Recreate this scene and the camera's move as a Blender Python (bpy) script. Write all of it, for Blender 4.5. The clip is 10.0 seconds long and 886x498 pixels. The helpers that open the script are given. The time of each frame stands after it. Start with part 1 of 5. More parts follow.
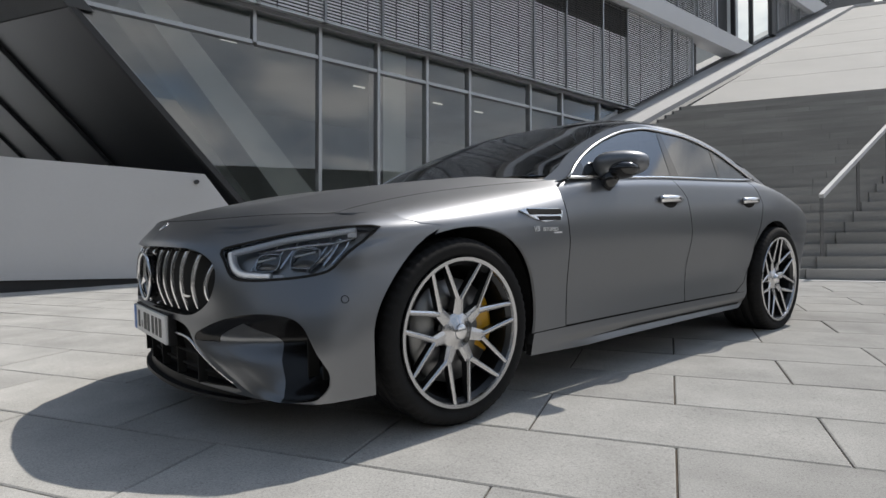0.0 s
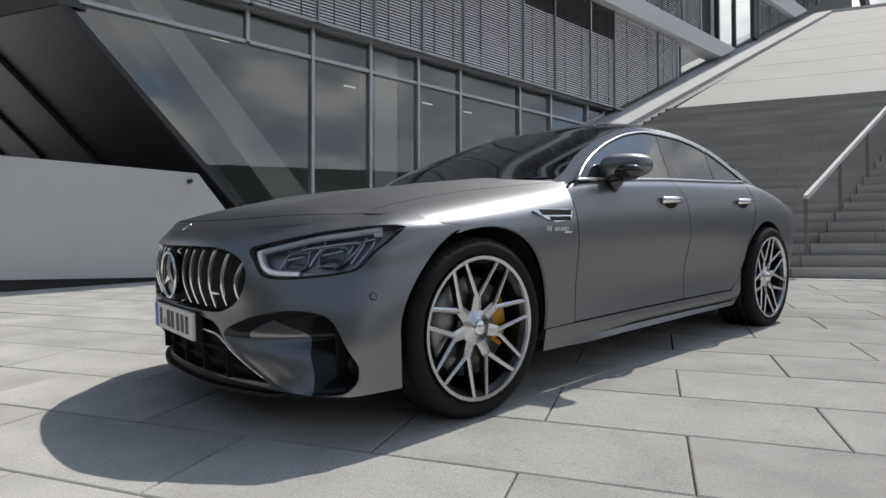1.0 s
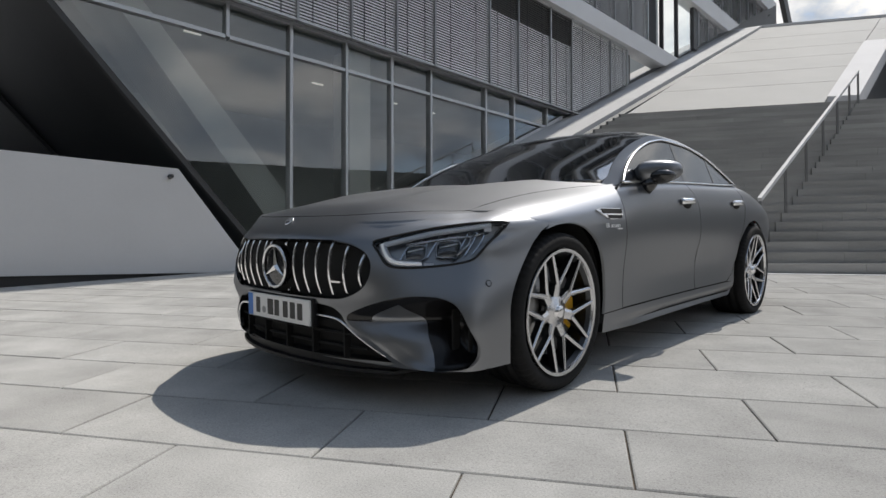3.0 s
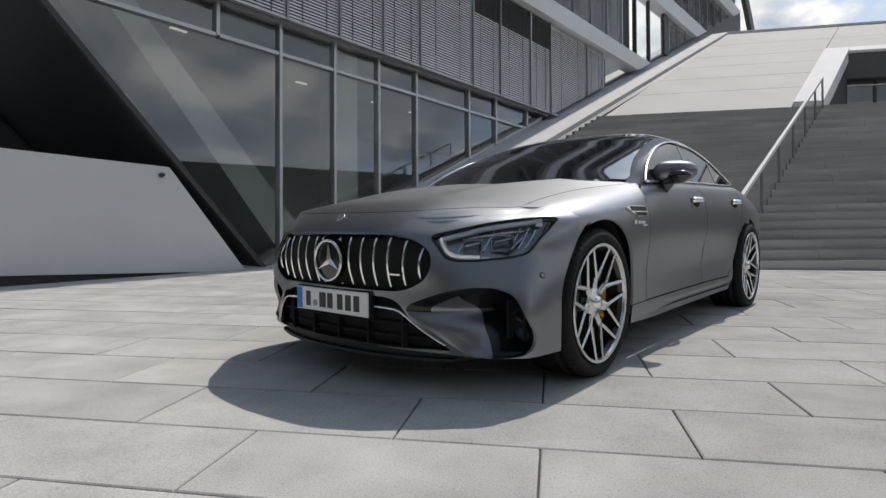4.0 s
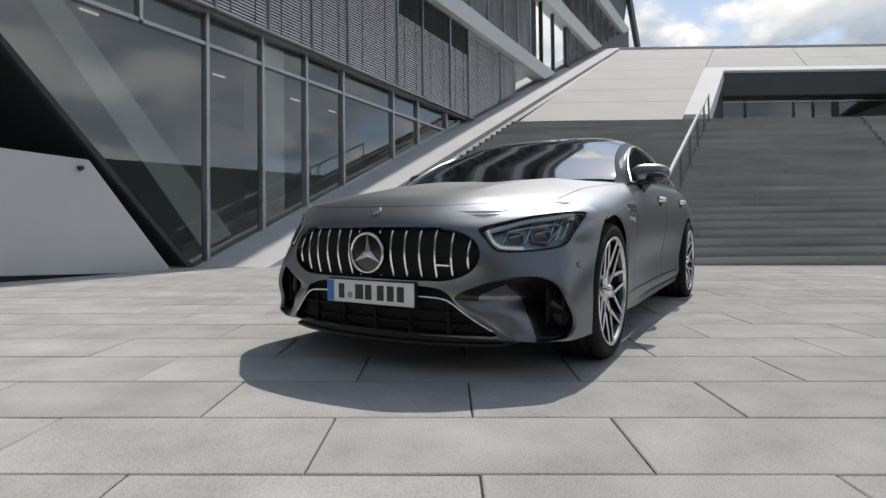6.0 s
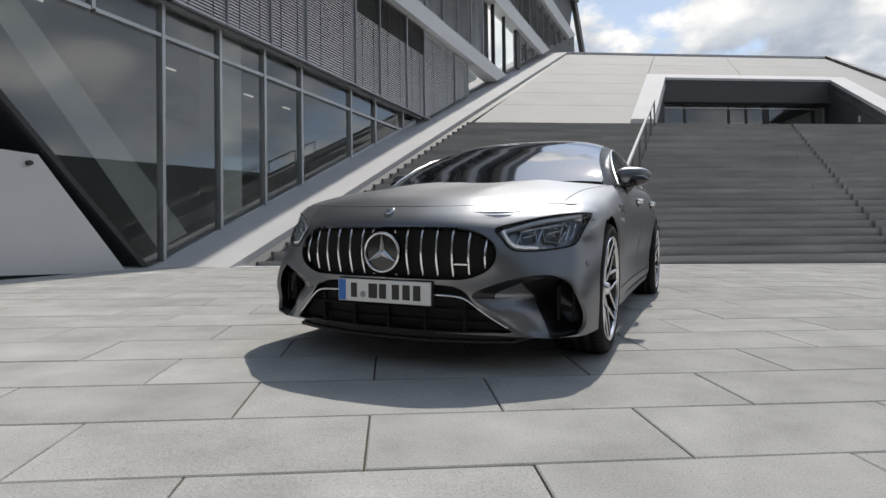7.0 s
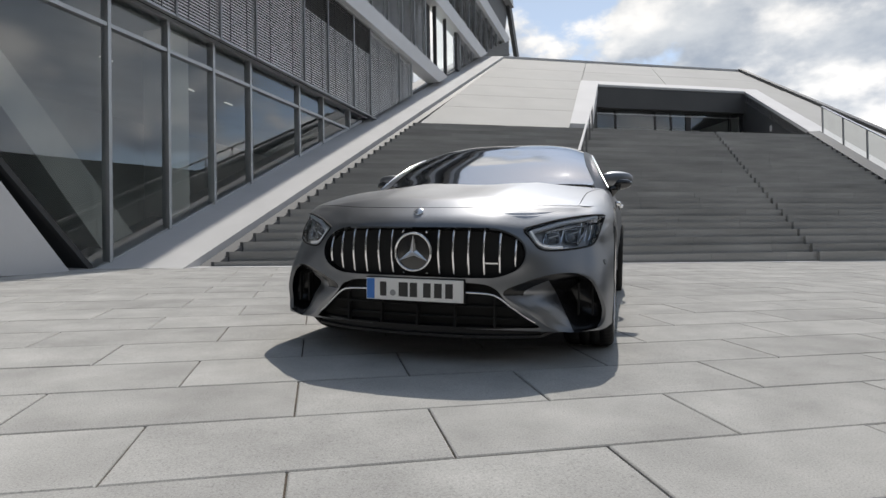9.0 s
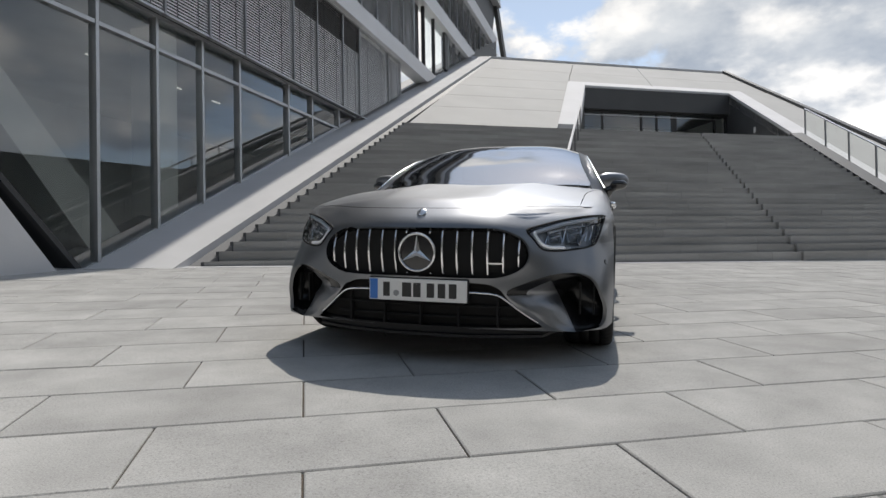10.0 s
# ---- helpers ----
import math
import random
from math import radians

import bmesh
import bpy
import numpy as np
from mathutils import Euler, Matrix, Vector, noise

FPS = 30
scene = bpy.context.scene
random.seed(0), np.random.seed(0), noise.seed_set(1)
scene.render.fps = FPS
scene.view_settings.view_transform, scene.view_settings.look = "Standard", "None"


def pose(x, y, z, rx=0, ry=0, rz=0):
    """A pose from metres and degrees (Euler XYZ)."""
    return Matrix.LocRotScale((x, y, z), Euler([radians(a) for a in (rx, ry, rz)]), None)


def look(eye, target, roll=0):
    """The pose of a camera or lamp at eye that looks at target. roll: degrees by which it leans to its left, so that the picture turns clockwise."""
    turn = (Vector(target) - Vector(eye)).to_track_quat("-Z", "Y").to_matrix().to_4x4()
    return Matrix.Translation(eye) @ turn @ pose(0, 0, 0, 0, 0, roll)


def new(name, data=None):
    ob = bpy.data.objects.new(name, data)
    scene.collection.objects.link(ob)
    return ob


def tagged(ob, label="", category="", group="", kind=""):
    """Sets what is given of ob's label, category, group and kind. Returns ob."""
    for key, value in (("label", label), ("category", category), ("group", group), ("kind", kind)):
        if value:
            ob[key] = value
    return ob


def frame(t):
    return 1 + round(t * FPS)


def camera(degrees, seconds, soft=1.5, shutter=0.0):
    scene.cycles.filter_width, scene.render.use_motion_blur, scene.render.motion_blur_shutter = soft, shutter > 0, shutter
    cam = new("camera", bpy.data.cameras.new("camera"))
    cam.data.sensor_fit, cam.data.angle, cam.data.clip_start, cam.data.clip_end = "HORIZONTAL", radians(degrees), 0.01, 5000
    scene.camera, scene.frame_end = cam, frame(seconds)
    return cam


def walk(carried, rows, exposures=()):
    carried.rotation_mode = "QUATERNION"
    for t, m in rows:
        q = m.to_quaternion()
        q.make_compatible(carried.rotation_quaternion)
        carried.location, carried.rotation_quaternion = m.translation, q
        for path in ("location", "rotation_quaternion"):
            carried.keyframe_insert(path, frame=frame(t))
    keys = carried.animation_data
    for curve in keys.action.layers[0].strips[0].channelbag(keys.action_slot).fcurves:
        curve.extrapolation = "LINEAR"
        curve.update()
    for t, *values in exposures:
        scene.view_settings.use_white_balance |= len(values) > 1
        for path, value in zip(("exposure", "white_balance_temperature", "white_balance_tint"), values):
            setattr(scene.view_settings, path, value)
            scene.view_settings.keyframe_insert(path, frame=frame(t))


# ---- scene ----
# Camera: seconds, eye, yaw, pitch, roll
cam = camera(74.62, 10.0, soft=1.5)
ROWS = [
    (0, -0.0070, -0.0000, 0.6548, 21.256, 1.188, 0.082),
    (0.5, -0.0418, -0.0527, 0.6544, 20.768, 1.159, 0.094),
    (1, -0.1070, -0.1318, 0.6513, 19.701, 1.139, 0.103),
    (1.5, -0.2000, -0.2317, 0.6526, 18.304, 1.047, 0.164),
    (2, -0.3314, -0.3547, 0.6496, 16.763, 0.968, 0.225),
    (2.5, -0.4852, -0.4788, 0.6381, 15.220, 0.970, 0.141),
    (4, -0.9865, -0.8092, 0.5971, 10.603, 0.995, 0.271),
    (4.5, -1.1437, -0.8810, 0.5814, 8.779, 1.090, 0.480),
    (5, -1.3052, -0.9388, 0.5688, 6.329, 1.084, 0.656),
    (5.5, -1.4665, -0.9777, 0.5559, 3.455, 1.102, 0.652),
    (7, -1.9791, -1.0549, 0.5603, -5.056, 0.917, 0.774),
    (7.5, -2.1260, -1.0698, 0.5629, -7.179, 0.844, 0.859),
    (8, -2.2711, -1.0812, 0.5627, -9.195, 0.810, 0.880),
    (8.5, -2.3913, -1.0892, 0.5618, -10.757, 0.827, 0.869),
    (9, -2.4868, -1.0929, 0.5656, -11.996, 0.788, 0.959),
    (9.5, -2.5423, -1.0910, 0.5683, -12.821, 0.752, 0.983),
    (10, -2.5755, -1.0889, 0.5701, -13.367, 0.733, 0.965),
]
walk(cam, [(t, pose(x, y, z, 90 + pitch, 0, yaw) @ pose(0, 0, 0, 0, 0, -roll)) for t, x, y, z, yaw, pitch, roll in ROWS])

# ---- world, sun ----
SUN_DIR = Vector((0.248, 0.441, 0.84)).normalized()
world = bpy.data.worlds.new("sky")
scene.world = world
world.use_nodes = True
wn, wl = world.node_tree.nodes, world.node_tree.links
wn.clear()
w_out = wn.new("ShaderNodeOutputWorld")
w_bg = wn.new("ShaderNodeBackground")
w_sky = wn.new("ShaderNodeTexSky")
w_sky.sky_type = "NISHITA"
w_sky.sun_disc = False
w_sky.sun_elevation = math.asin(SUN_DIR.z)
w_sky.sun_rotation = math.atan2(SUN_DIR.x, SUN_DIR.y)
w_sky.dust_density = 1.0
w_co = wn.new("ShaderNodeTexCoord")


def sky_node(kind, **values):
    """A node of the sky with its socket values set by name."""
    n = wn.new(kind)
    for k, v in values.items():
        n.inputs[k.replace("_", " ")].default_value = v
    return n


def cloud_noise(lift, scale, detail, rough):
    """Noise over the sky's directions, shifted upwards by lift."""
    mp = sky_node("ShaderNodeMapping", Scale=(1.0, 1.0, 1.7), Location=(0.46, 0.1, lift))
    n = sky_node("ShaderNodeTexNoise", Scale=scale, Detail=detail, Roughness=rough)
    wl.new(w_co.outputs["Generated"], mp.inputs["Vector"])
    wl.new(mp.outputs["Vector"], n.inputs["Vector"])
    return n.outputs["Fac"]


def sky_math(op, p, q):
    n = wn.new("ShaderNodeMath")
    n.operation = op
    for i, v in enumerate((p, q)):
        if isinstance(v, float):
            n.inputs[i].default_value = v
        else:
            wl.new(v, n.inputs[i])
    return n.outputs[0]


def sky_range(value, a0, a1, b0, b1, smooth=False):
    n = sky_node("ShaderNodeMapRange", From_Min=a0, From_Max=a1, To_Min=b0, To_Max=b1)
    if smooth:
        n.interpolation_type = "SMOOTHSTEP"
    wl.new(value, n.inputs["Value"])
    return n.outputs[0]


def sky_mix(fac, first, second):
    n = wn.new("ShaderNodeMix")
    n.data_type = "RGBA"
    for i, v in ((0, fac), (6, first), (7, second)):
        if isinstance(v, (tuple, float)):
            n.inputs[i].default_value = v
        else:
            wl.new(v, n.inputs[i])
    return n.outputs[2]


w_sep = wn.new("ShaderNodeSeparateXYZ")
wl.new(w_co.outputs["Generated"], w_sep.inputs[0])
cloud_n = cloud_noise(0.0, 3.1, 10.0, 0.55)
# cover closes towards the horizon and opens overhead
cover = sky_range(sky_math("SUBTRACT", cloud_n, sky_range(w_sep.outputs["Z"], 0.36, 0.52, -0.08, 0.14)), 0.455, 0.525, 0.0, 1.0, True)
# clouds are bright on their upper rims and blue-grey within
rim_light = sky_range(sky_math("SUBTRACT", cloud_n, cloud_noise(0.07, 3.1, 5.0, 0.5)), -0.05, 0.10, 0.0, 1.0, True)
body = sky_range(cloud_noise(0.7, 4.2, 6.0, 0.55), 0.36, 0.66, 0.0, 1.0, True)
cloud_dark = sky_mix(body, (1.95, 2.35, 3.0, 1), (4.0, 4.3, 4.7, 1))
cloud_col = sky_mix(rim_light, cloud_dark, (6.1, 6.15, 6.25, 1))
clear = sky_mix(0.62, w_sky.outputs["Color"], (2.75, 3.55, 4.7, 1))
# the sun's side of the sky is brighter than the side opposite
w_dot = wn.new("ShaderNodeVectorMath")
w_dot.operation = "DOT_PRODUCT"
w_dot.inputs[1].default_value = SUN_DIR
wl.new(w_co.outputs["Generated"], w_dot.inputs[0])
w_scale = wn.new("ShaderNodeVectorMath")
w_scale.operation = "SCALE"
wl.new(sky_mix(cover, clear, cloud_col), w_scale.inputs[0])
towards_sun = sky_range(w_dot.outputs["Value"], -0.5, 0.85, 0.68, 1.08)
# thin cloud glows around the sun
towards_sun = sky_math("ADD", towards_sun, sky_range(w_dot.outputs["Value"], 0.82, 0.99, 0.0, 2.6, True))
# and the hazy air low down brighter than the deep sky overhead
wl.new(sky_math("MULTIPLY", towards_sun, sky_range(w_sep.outputs["Z"], 0.05, 0.75, 1.5, 0.60)), w_scale.inputs["Scale"])
wl.new(w_scale.outputs[0], w_bg.inputs["Color"])
w_bg.inputs["Strength"].default_value = 0.147
wl.new(w_bg.outputs[0], w_out.inputs[0])

sun = new("sun", bpy.data.lights.new("sun", "SUN"))
sun.data.energy, sun.data.angle, sun.data.color = 4.55, radians(0.6), (1.0, 0.97, 0.93)
sun.matrix_world = look((0, 0, 30), Vector((0, 0, 30)) - SUN_DIR)
scene.view_settings.exposure = 0.0
scene.view_settings.use_white_balance = True
scene.view_settings.white_balance_temperature = 6850


# ---- materials ----
def material(name, color, rough=0.6, metal=0.0, vary=0.0, scale=6.0, fine=0.0, fine_scale=120.0, bump=0.0, bump_scale=60.0,
             coat=0.0, coat_rough=0.05, random_tint=0.0, spec=0.5, coords="Object", stretch=(1, 1, 1), rough_vary=0.0, piece_shift=0.0, grainy=0.0, speck=0.0, speck_scale=70.0):
    """Principled material: broad stains (vary, scale), fine grain (fine, fine_scale), relief, and a shade per piece (random_tint)."""
    m = bpy.data.materials.new(name)
    m.use_nodes = True
    nt = m.node_tree
    nodes, links = nt.nodes, nt.links
    b = nodes["Principled BSDF"]
    b.inputs["Base Color"].default_value = (*color, 1)
    b.inputs["Roughness"].default_value = rough
    b.inputs["Metallic"].default_value = metal
    b.inputs["Specular IOR Level"].default_value = spec
    b.inputs["Coat Weight"].default_value = coat
    b.inputs["Coat Roughness"].default_value = coat_rough
    co = nodes.new("ShaderNodeTexCoord")
    mp = nodes.new("ShaderNodeMapping")
    mp.inputs["Scale"].default_value = stretch
    links.new(co.outputs[coords], mp.inputs["Vector"])
    b.inputs["Diffuse Roughness"].default_value = grainy
    if piece_shift:
        # each piece is cut from another part of the stone
        pi = nodes.new("ShaderNodeObjectInfo")
        ps = nodes.new("ShaderNodeMath")
        ps.operation = "MULTIPLY"
        ps.inputs[1].default_value = piece_shift
        links.new(pi.outputs["Random"], ps.inputs[0])
        links.new(ps.outputs[0], mp.inputs["Location"])
    value = None

    def add(sock):
        nonlocal value
        if value is None:
            value = sock
        else:
            mul = nodes.new("ShaderNodeMath")
            mul.operation = "MULTIPLY"
            links.new(value, mul.inputs[0])
            links.new(sock, mul.inputs[1])
            value = mul.outputs[0]

    def swing(sock, amount):
        r = nodes.new("ShaderNodeMapRange")
        r.inputs["From Min"].default_value, r.inputs["From Max"].default_value = 0.25, 0.75
        r.inputs["To Min"].default_value, r.inputs["To Max"].default_value = 1 - amount, 1 + amount
        links.new(sock, r.inputs["Value"])
        return r.outputs[0]

    def noise_node(s, detail, rough_=0.55):
        n = nodes.new("ShaderNodeTexNoise")
        n.inputs["Scale"].default_value, n.inputs["Detail"].default_value, n.inputs["Roughness"].default_value = s, detail, rough_
        links.new(mp.outputs["Vector"], n.inputs["Vector"])
        return n.outputs["Fac"]

    if vary:
        broad = noise_node(scale, 6)
        add(swing(broad, vary))
        if rough_vary:
            rr = nodes.new("ShaderNodeMapRange")
            rr.inputs["To Min"].default_value, rr.inputs["To Max"].default_value = rough - rough_vary, rough + rough_vary
            links.new(broad, rr.inputs["Value"])
            links.new(rr.outputs[0], b.inputs["Roughness"])
    if fine:
        add(swing(noise_node(fine_scale, 3, 0.7), fine))
    if speck:
        # scattered dark grains
        r = nodes.new("ShaderNodeMapRange")
        r.inputs["From Min"].default_value, r.inputs["From Max"].default_value = 0.28, 0.43
        r.inputs["To Min"].default_value, r.inputs["To Max"].default_value = 1 - speck, 1.0
        links.new(noise_node(speck_scale, 2, 0.8), r.inputs["Value"])
        add(r.outputs[0])
    if random_tint:
        oi = nodes.new("ShaderNodeObjectInfo")
        r = nodes.new("ShaderNodeMapRange")
        r.inputs["To Min"].default_value, r.inputs["To Max"].default_value = 1 - random_tint, 1 + random_tint
        links.new(oi.outputs["Random"], r.inputs["Value"])
        add(r.outputs[0])
    if value is not None:
        sc = nodes.new("ShaderNodeVectorMath")
        sc.operation = "SCALE"
        sc.inputs[0].default_value = color
        links.new(value, sc.inputs["Scale"])
        links.new(sc.outputs[0], b.inputs["Base Color"])
    if bump:
        bp = nodes.new("ShaderNodeBump")
        bp.inputs["Strength"].default_value = bump
        bp.inputs["Distance"].default_value = 0.004
        links.new(noise_node(bump_scale, 4, 0.6), bp.inputs["Height"])
        links.new(bp.outputs[0], b.inputs["Normal"])
    return m


def glass_material(name, tint, clear, rough=0.0, ior=1.5):
    """Thin sheet of glass: Fresnel drives the gloss over a tinted see-through."""
    m = bpy.data.materials.new(name)
    m.use_nodes = True
    nodes, links = m.node_tree.nodes, m.node_tree.links
    nodes.clear()
    out = nodes.new("ShaderNodeOutputMaterial")
    tr = nodes.new("ShaderNodeBsdfTransparent")
    tr.inputs[0].default_value = (*[c * clear for c in tint], 1)
    gl = nodes.new("ShaderNodeBsdfGlossy")
    gl.inputs["Roughness"].default_value = rough
    gl.inputs[0].default_value = (0.95, 0.97, 1.0, 1)
    fr = nodes.new("ShaderNodeFresnel")
    fr.inputs[0].default_value = ior
    mix = nodes.new("ShaderNodeMixShader")
    links.new(fr.outputs[0], mix.inputs[0])
    links.new(tr.outputs[0], mix.inputs[1])
    links.new(gl.outputs[0], mix.inputs[2])
    links.new(mix.outputs[0], out.inputs[0])
    return m


M_PAVE = material("granite_slab", (0.40, 0.395, 0.38), 0.85, spec=0.12, grainy=0.6, vary=0.20, scale=2.6, fine=0.24, fine_scale=150, speck=0.16, speck_scale=75, bump=0.12, bump_scale=150, random_tint=0.07, piece_shift=37.0)
M_BED = material("joint_bed", (0.062, 0.050, 0.038), 0.95, vary=0.45, scale=9, fine=0.3, fine_scale=90)
M_GROUND = material("asphalt", (0.06, 0.06, 0.06), 0.9, vary=0.2, scale=0.3, fine=0.2, fine_scale=40)
M_STEP = material("concrete_step", (0.30, 0.296, 0.285), 0.8, vary=0.26, scale=1.6, stretch=(0.35, 1.5, 2.5), fine=0.08, fine_scale=70, bump=0.2, bump_scale=120, random_tint=0.07)
M_STRING = material("pale_stone_coping", (0.46, 0.46, 0.465), 0.85, spec=0.2, vary=0.06, scale=1.2, fine=0.03, fine_scale=80)
M_LEDGE = material("grey_ledge_metal", (0.26, 0.265, 0.27), 0.5, vary=0.08, scale=1.5, fine=0.03)
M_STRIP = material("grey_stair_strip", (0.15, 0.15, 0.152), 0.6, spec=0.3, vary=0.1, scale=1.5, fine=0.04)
M_SLAB = material("pale_roof_panel", (0.37, 0.369, 0.362), 0.85, spec=0.25, vary=0.07, scale=0.5, fine=0.03, fine_scale=30)
M_WHITE = material("white_panel", (0.56, 0.56, 0.57), 0.85, spec=0.2, vary=0.05, scale=0.8)
M_FRAME = material("aluminium_frame", (0.462, 0.476, 0.49), 0.42, metal=0.7, vary=0.05, scale=2)
M_BLIND = material("aluminium_slat", (0.90, 0.90, 0.90), 0.5, vary=0.07, scale=3, fine=0.05, fine_scale=25)
M_BEAM = material("grey_cladding", (0.58, 0.58, 0.59), 0.5, metal=0.2, vary=0.05, scale=0.7)
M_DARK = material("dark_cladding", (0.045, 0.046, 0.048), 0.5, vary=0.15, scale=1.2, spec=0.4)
M_BARRIER = material("painted_barrier", (0.57, 0.57, 0.575), 0.45, vary=0.05, scale=0.7, fine=0.015, fine_scale=20)
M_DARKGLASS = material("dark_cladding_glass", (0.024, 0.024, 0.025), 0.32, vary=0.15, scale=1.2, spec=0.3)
M_INSIDE = material("interior_wall", (0.58, 0.60, 0.59), 0.8, vary=0.2, scale=0.4)
M_CONC = material("pale_concrete_column", (0.80, 0.80, 0.77), 0.7, vary=0.08, scale=1.5)
M_GLASS = glass_material("facade_glass", (0.93, 0.98, 0.97), 1.0, ior=2.2)
M_LINING = material("grey_lining", (0.464, 0.478, 0.478), 0.7, vary=0.08, scale=0.8)
M_TUBE = material("lit_tube", (0.85, 0.85, 0.85), 0.4)
M_TUBE.node_tree.nodes["Principled BSDF"].inputs["Emission Color"].default_value = (1.0, 0.98, 0.94, 1)
M_TUBE.node_tree.nodes["Principled BSDF"].inputs["Emission Strength"].default_value = 0.32
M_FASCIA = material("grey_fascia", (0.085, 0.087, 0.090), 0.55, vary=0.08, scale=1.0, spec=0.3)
M_CLEAR = glass_material("balustrade_glass", (0.97, 0.99, 0.98), 0.96, ior=1.15)
M_FAR_DARK = material("far_dark_block", (0.05, 0.052, 0.05), 0.9, vary=0.3, scale=0.1)
M_STEEL = material("brushed_steel", (0.62, 0.62, 0.63), 0.3, metal=1.0, vary=0.04, scale=8)


# ---- building helpers ----
def mesh_of(bm, name):
    me = bpy.data.meshes.new(name)
    bm.normal_update()
    bm.to_mesh(me)
    bm.free()
    return me


def part(name, bm, mat, parent=None, label="", smooth=False, matrix=None):
    """Links a bmesh (or mesh) as one object, under a thing or a part when parent is given."""
    me = bm if isinstance(bm, bpy.types.Mesh) else mesh_of(bm, name)
    for m in (mat if isinstance(mat, (list, tuple)) else [mat]):
        if len(me.materials) < (len(mat) if isinstance(mat, (list, tuple)) else 1):
            me.materials.append(m)
    if smooth:
        me.shade_smooth()
    ob = new(name, me)
    if matrix is not None:
        ob.matrix_basis = matrix
    if parent is not None:
        ob.parent = parent
    if label:
        ob["label"] = label
    return ob


def hexa(bm, lo, hi, bevel=0.0):
    """A box between two corners."""
    x0, y0, z0 = lo
    x1, y1, z1 = hi
    v = [bm.verts.new(p) for p in ((x0, y0, z0), (x1, y0, z0), (x1, y1, z0), (x0, y1, z0), (x0, y0, z1), (x1, y0, z1), (x1, y1, z1), (x0, y1, z1))]
    fs = [bm.faces.new([v[i] for i in f]) for f in ((3, 2, 1, 0), (4, 5, 6, 7), (0, 1, 5, 4), (1, 2, 6, 5), (2, 3, 7, 6), (3, 0, 4, 7))]
    if bevel:
        es = list({e for f in fs for e in f.edges})
        bmesh.ops.bevel(bm, geom=es, offset=bevel, segments=1, profile=0.5, affect="EDGES")
    return bm


def box(lo, hi, bevel=0.0):
    return hexa(bmesh.new(), lo, hi, bevel)


def prism(outline, depth_dir, bm=None):
    """A flat polygon of 3D points pushed along a vector."""
    bm = bm or bmesh.new()
    d = Vector(depth_dir)
    a = [bm.verts.new(p) for p in outline]
    b = [bm.verts.new(Vector(p) + d) for p in outline]
    bm.faces.new(a)
    bm.faces.new(b[::-1])
    n = len(a)
    for i in range(n):
        bm.faces.new((a[i], b[i], b[(i + 1) % n], a[(i + 1) % n]))
    bmesh.ops.recalc_face_normals(bm, faces=bm.faces)
    return bm


def sheet(outline, facing, bm=None):
    """One sheet of glass that faces a direction."""
    bm = bm or bmesh.new()
    f = bm.faces.new([bm.verts.new(p) for p in outline])
    f.normal_update()
    if f.normal.dot(Vector(facing)) < 0:
        f.normal_flip()
    return bm


def bar(bm, p, q, half_w, half_h, up=(0, 0, 1)):
    """A square bar from p to q."""
    p, q = Vector(p), Vector(q)
    d = (q - p).normalized()
    r = d.cross(Vector(up)).normalized()
    u = r.cross(d)
    ring = [r * half_w + u * half_h, -r * half_w + u * half_h, -r * half_w - u * half_h, r * half_w - u * half_h]
    a = [bm.verts.new(p + k) for k in ring]
    b = [bm.verts.new(q + k) for k in ring]
    fs = [bm.faces.new(a[::-1]), bm.faces.new(b)]
    for i in range(4):
        fs.append(bm.faces.new((a[i], a[(i + 1) % 4], b[(i + 1) % 4], b[i])))
    bmesh.ops.recalc_face_normals(bm, faces=fs)
    return bm


# ---- ground ----
GA, GB = -0.0096, 0.0691


def ground_z(x, y):
    return GA * x + GB * (y - 2)


NRM = Vector((-GA, -GB, 1)).normalized()
GX = Vector((1, 0, GA)).normalized()
GY = NRM.cross(GX)
PLAZA = Matrix.Translation((0, 2, 0)) @ Matrix((GX, GY, NRM)).transposed().to_4x4()

bm = bmesh.new()
ys = [-900, -40, -14, 30, 60, 900]
xs = [-900, -40, 40, 900]
grid = [[bm.verts.new((x, y, ground_z(max(-40, min(40, x)), max(-40, min(9, y))) - 0.10)) for x in xs] for y in ys]
for j in range(len(ys) - 1):
    for i in range(len(xs) - 1):
        bm.faces.new((grid[j][i], grid[j][i + 1], grid[j + 1][i + 1], grid[j + 1][i]))
tagged(part("ground", bm, M_GROUND), "dark asphalt ground reaching away beyond the plaza", "ground", kind="structure")

pavement = tagged(part("pavement", box((-16, -6.2, -0.09), (18, 6.36, -0.012)), M_BED, matrix=PLAZA), "sloping plaza of pale granite slabs with dark joints", "pavement", kind="structure")

# ---- facade frame: x along the facade, y into the building, z up ----
TH = radians(149.54)
FN = Vector((math.cos(TH), math.sin(TH), 0))
FD = Vector((math.sin(TH), -math.cos(TH), 0))
FACADE = Matrix.Translation(FN * 9.07) @ Matrix((FD, FN, Vector((0, 0, 1)))).transposed().to_4x4()


def sill_z(s):
    return 0.52 + (s - 4.45) * 0.4695


def left_s(z):
    return 0.93 + (3.98 - z) / 1.09


def right_s(z):
    return 33.50 + (16.59 - z) / 1.084


office = tagged(new("office_building"), "leaning glass office building with grey slatted sunblinds beside the stairs", "building")
office.matrix_basis = FACADE

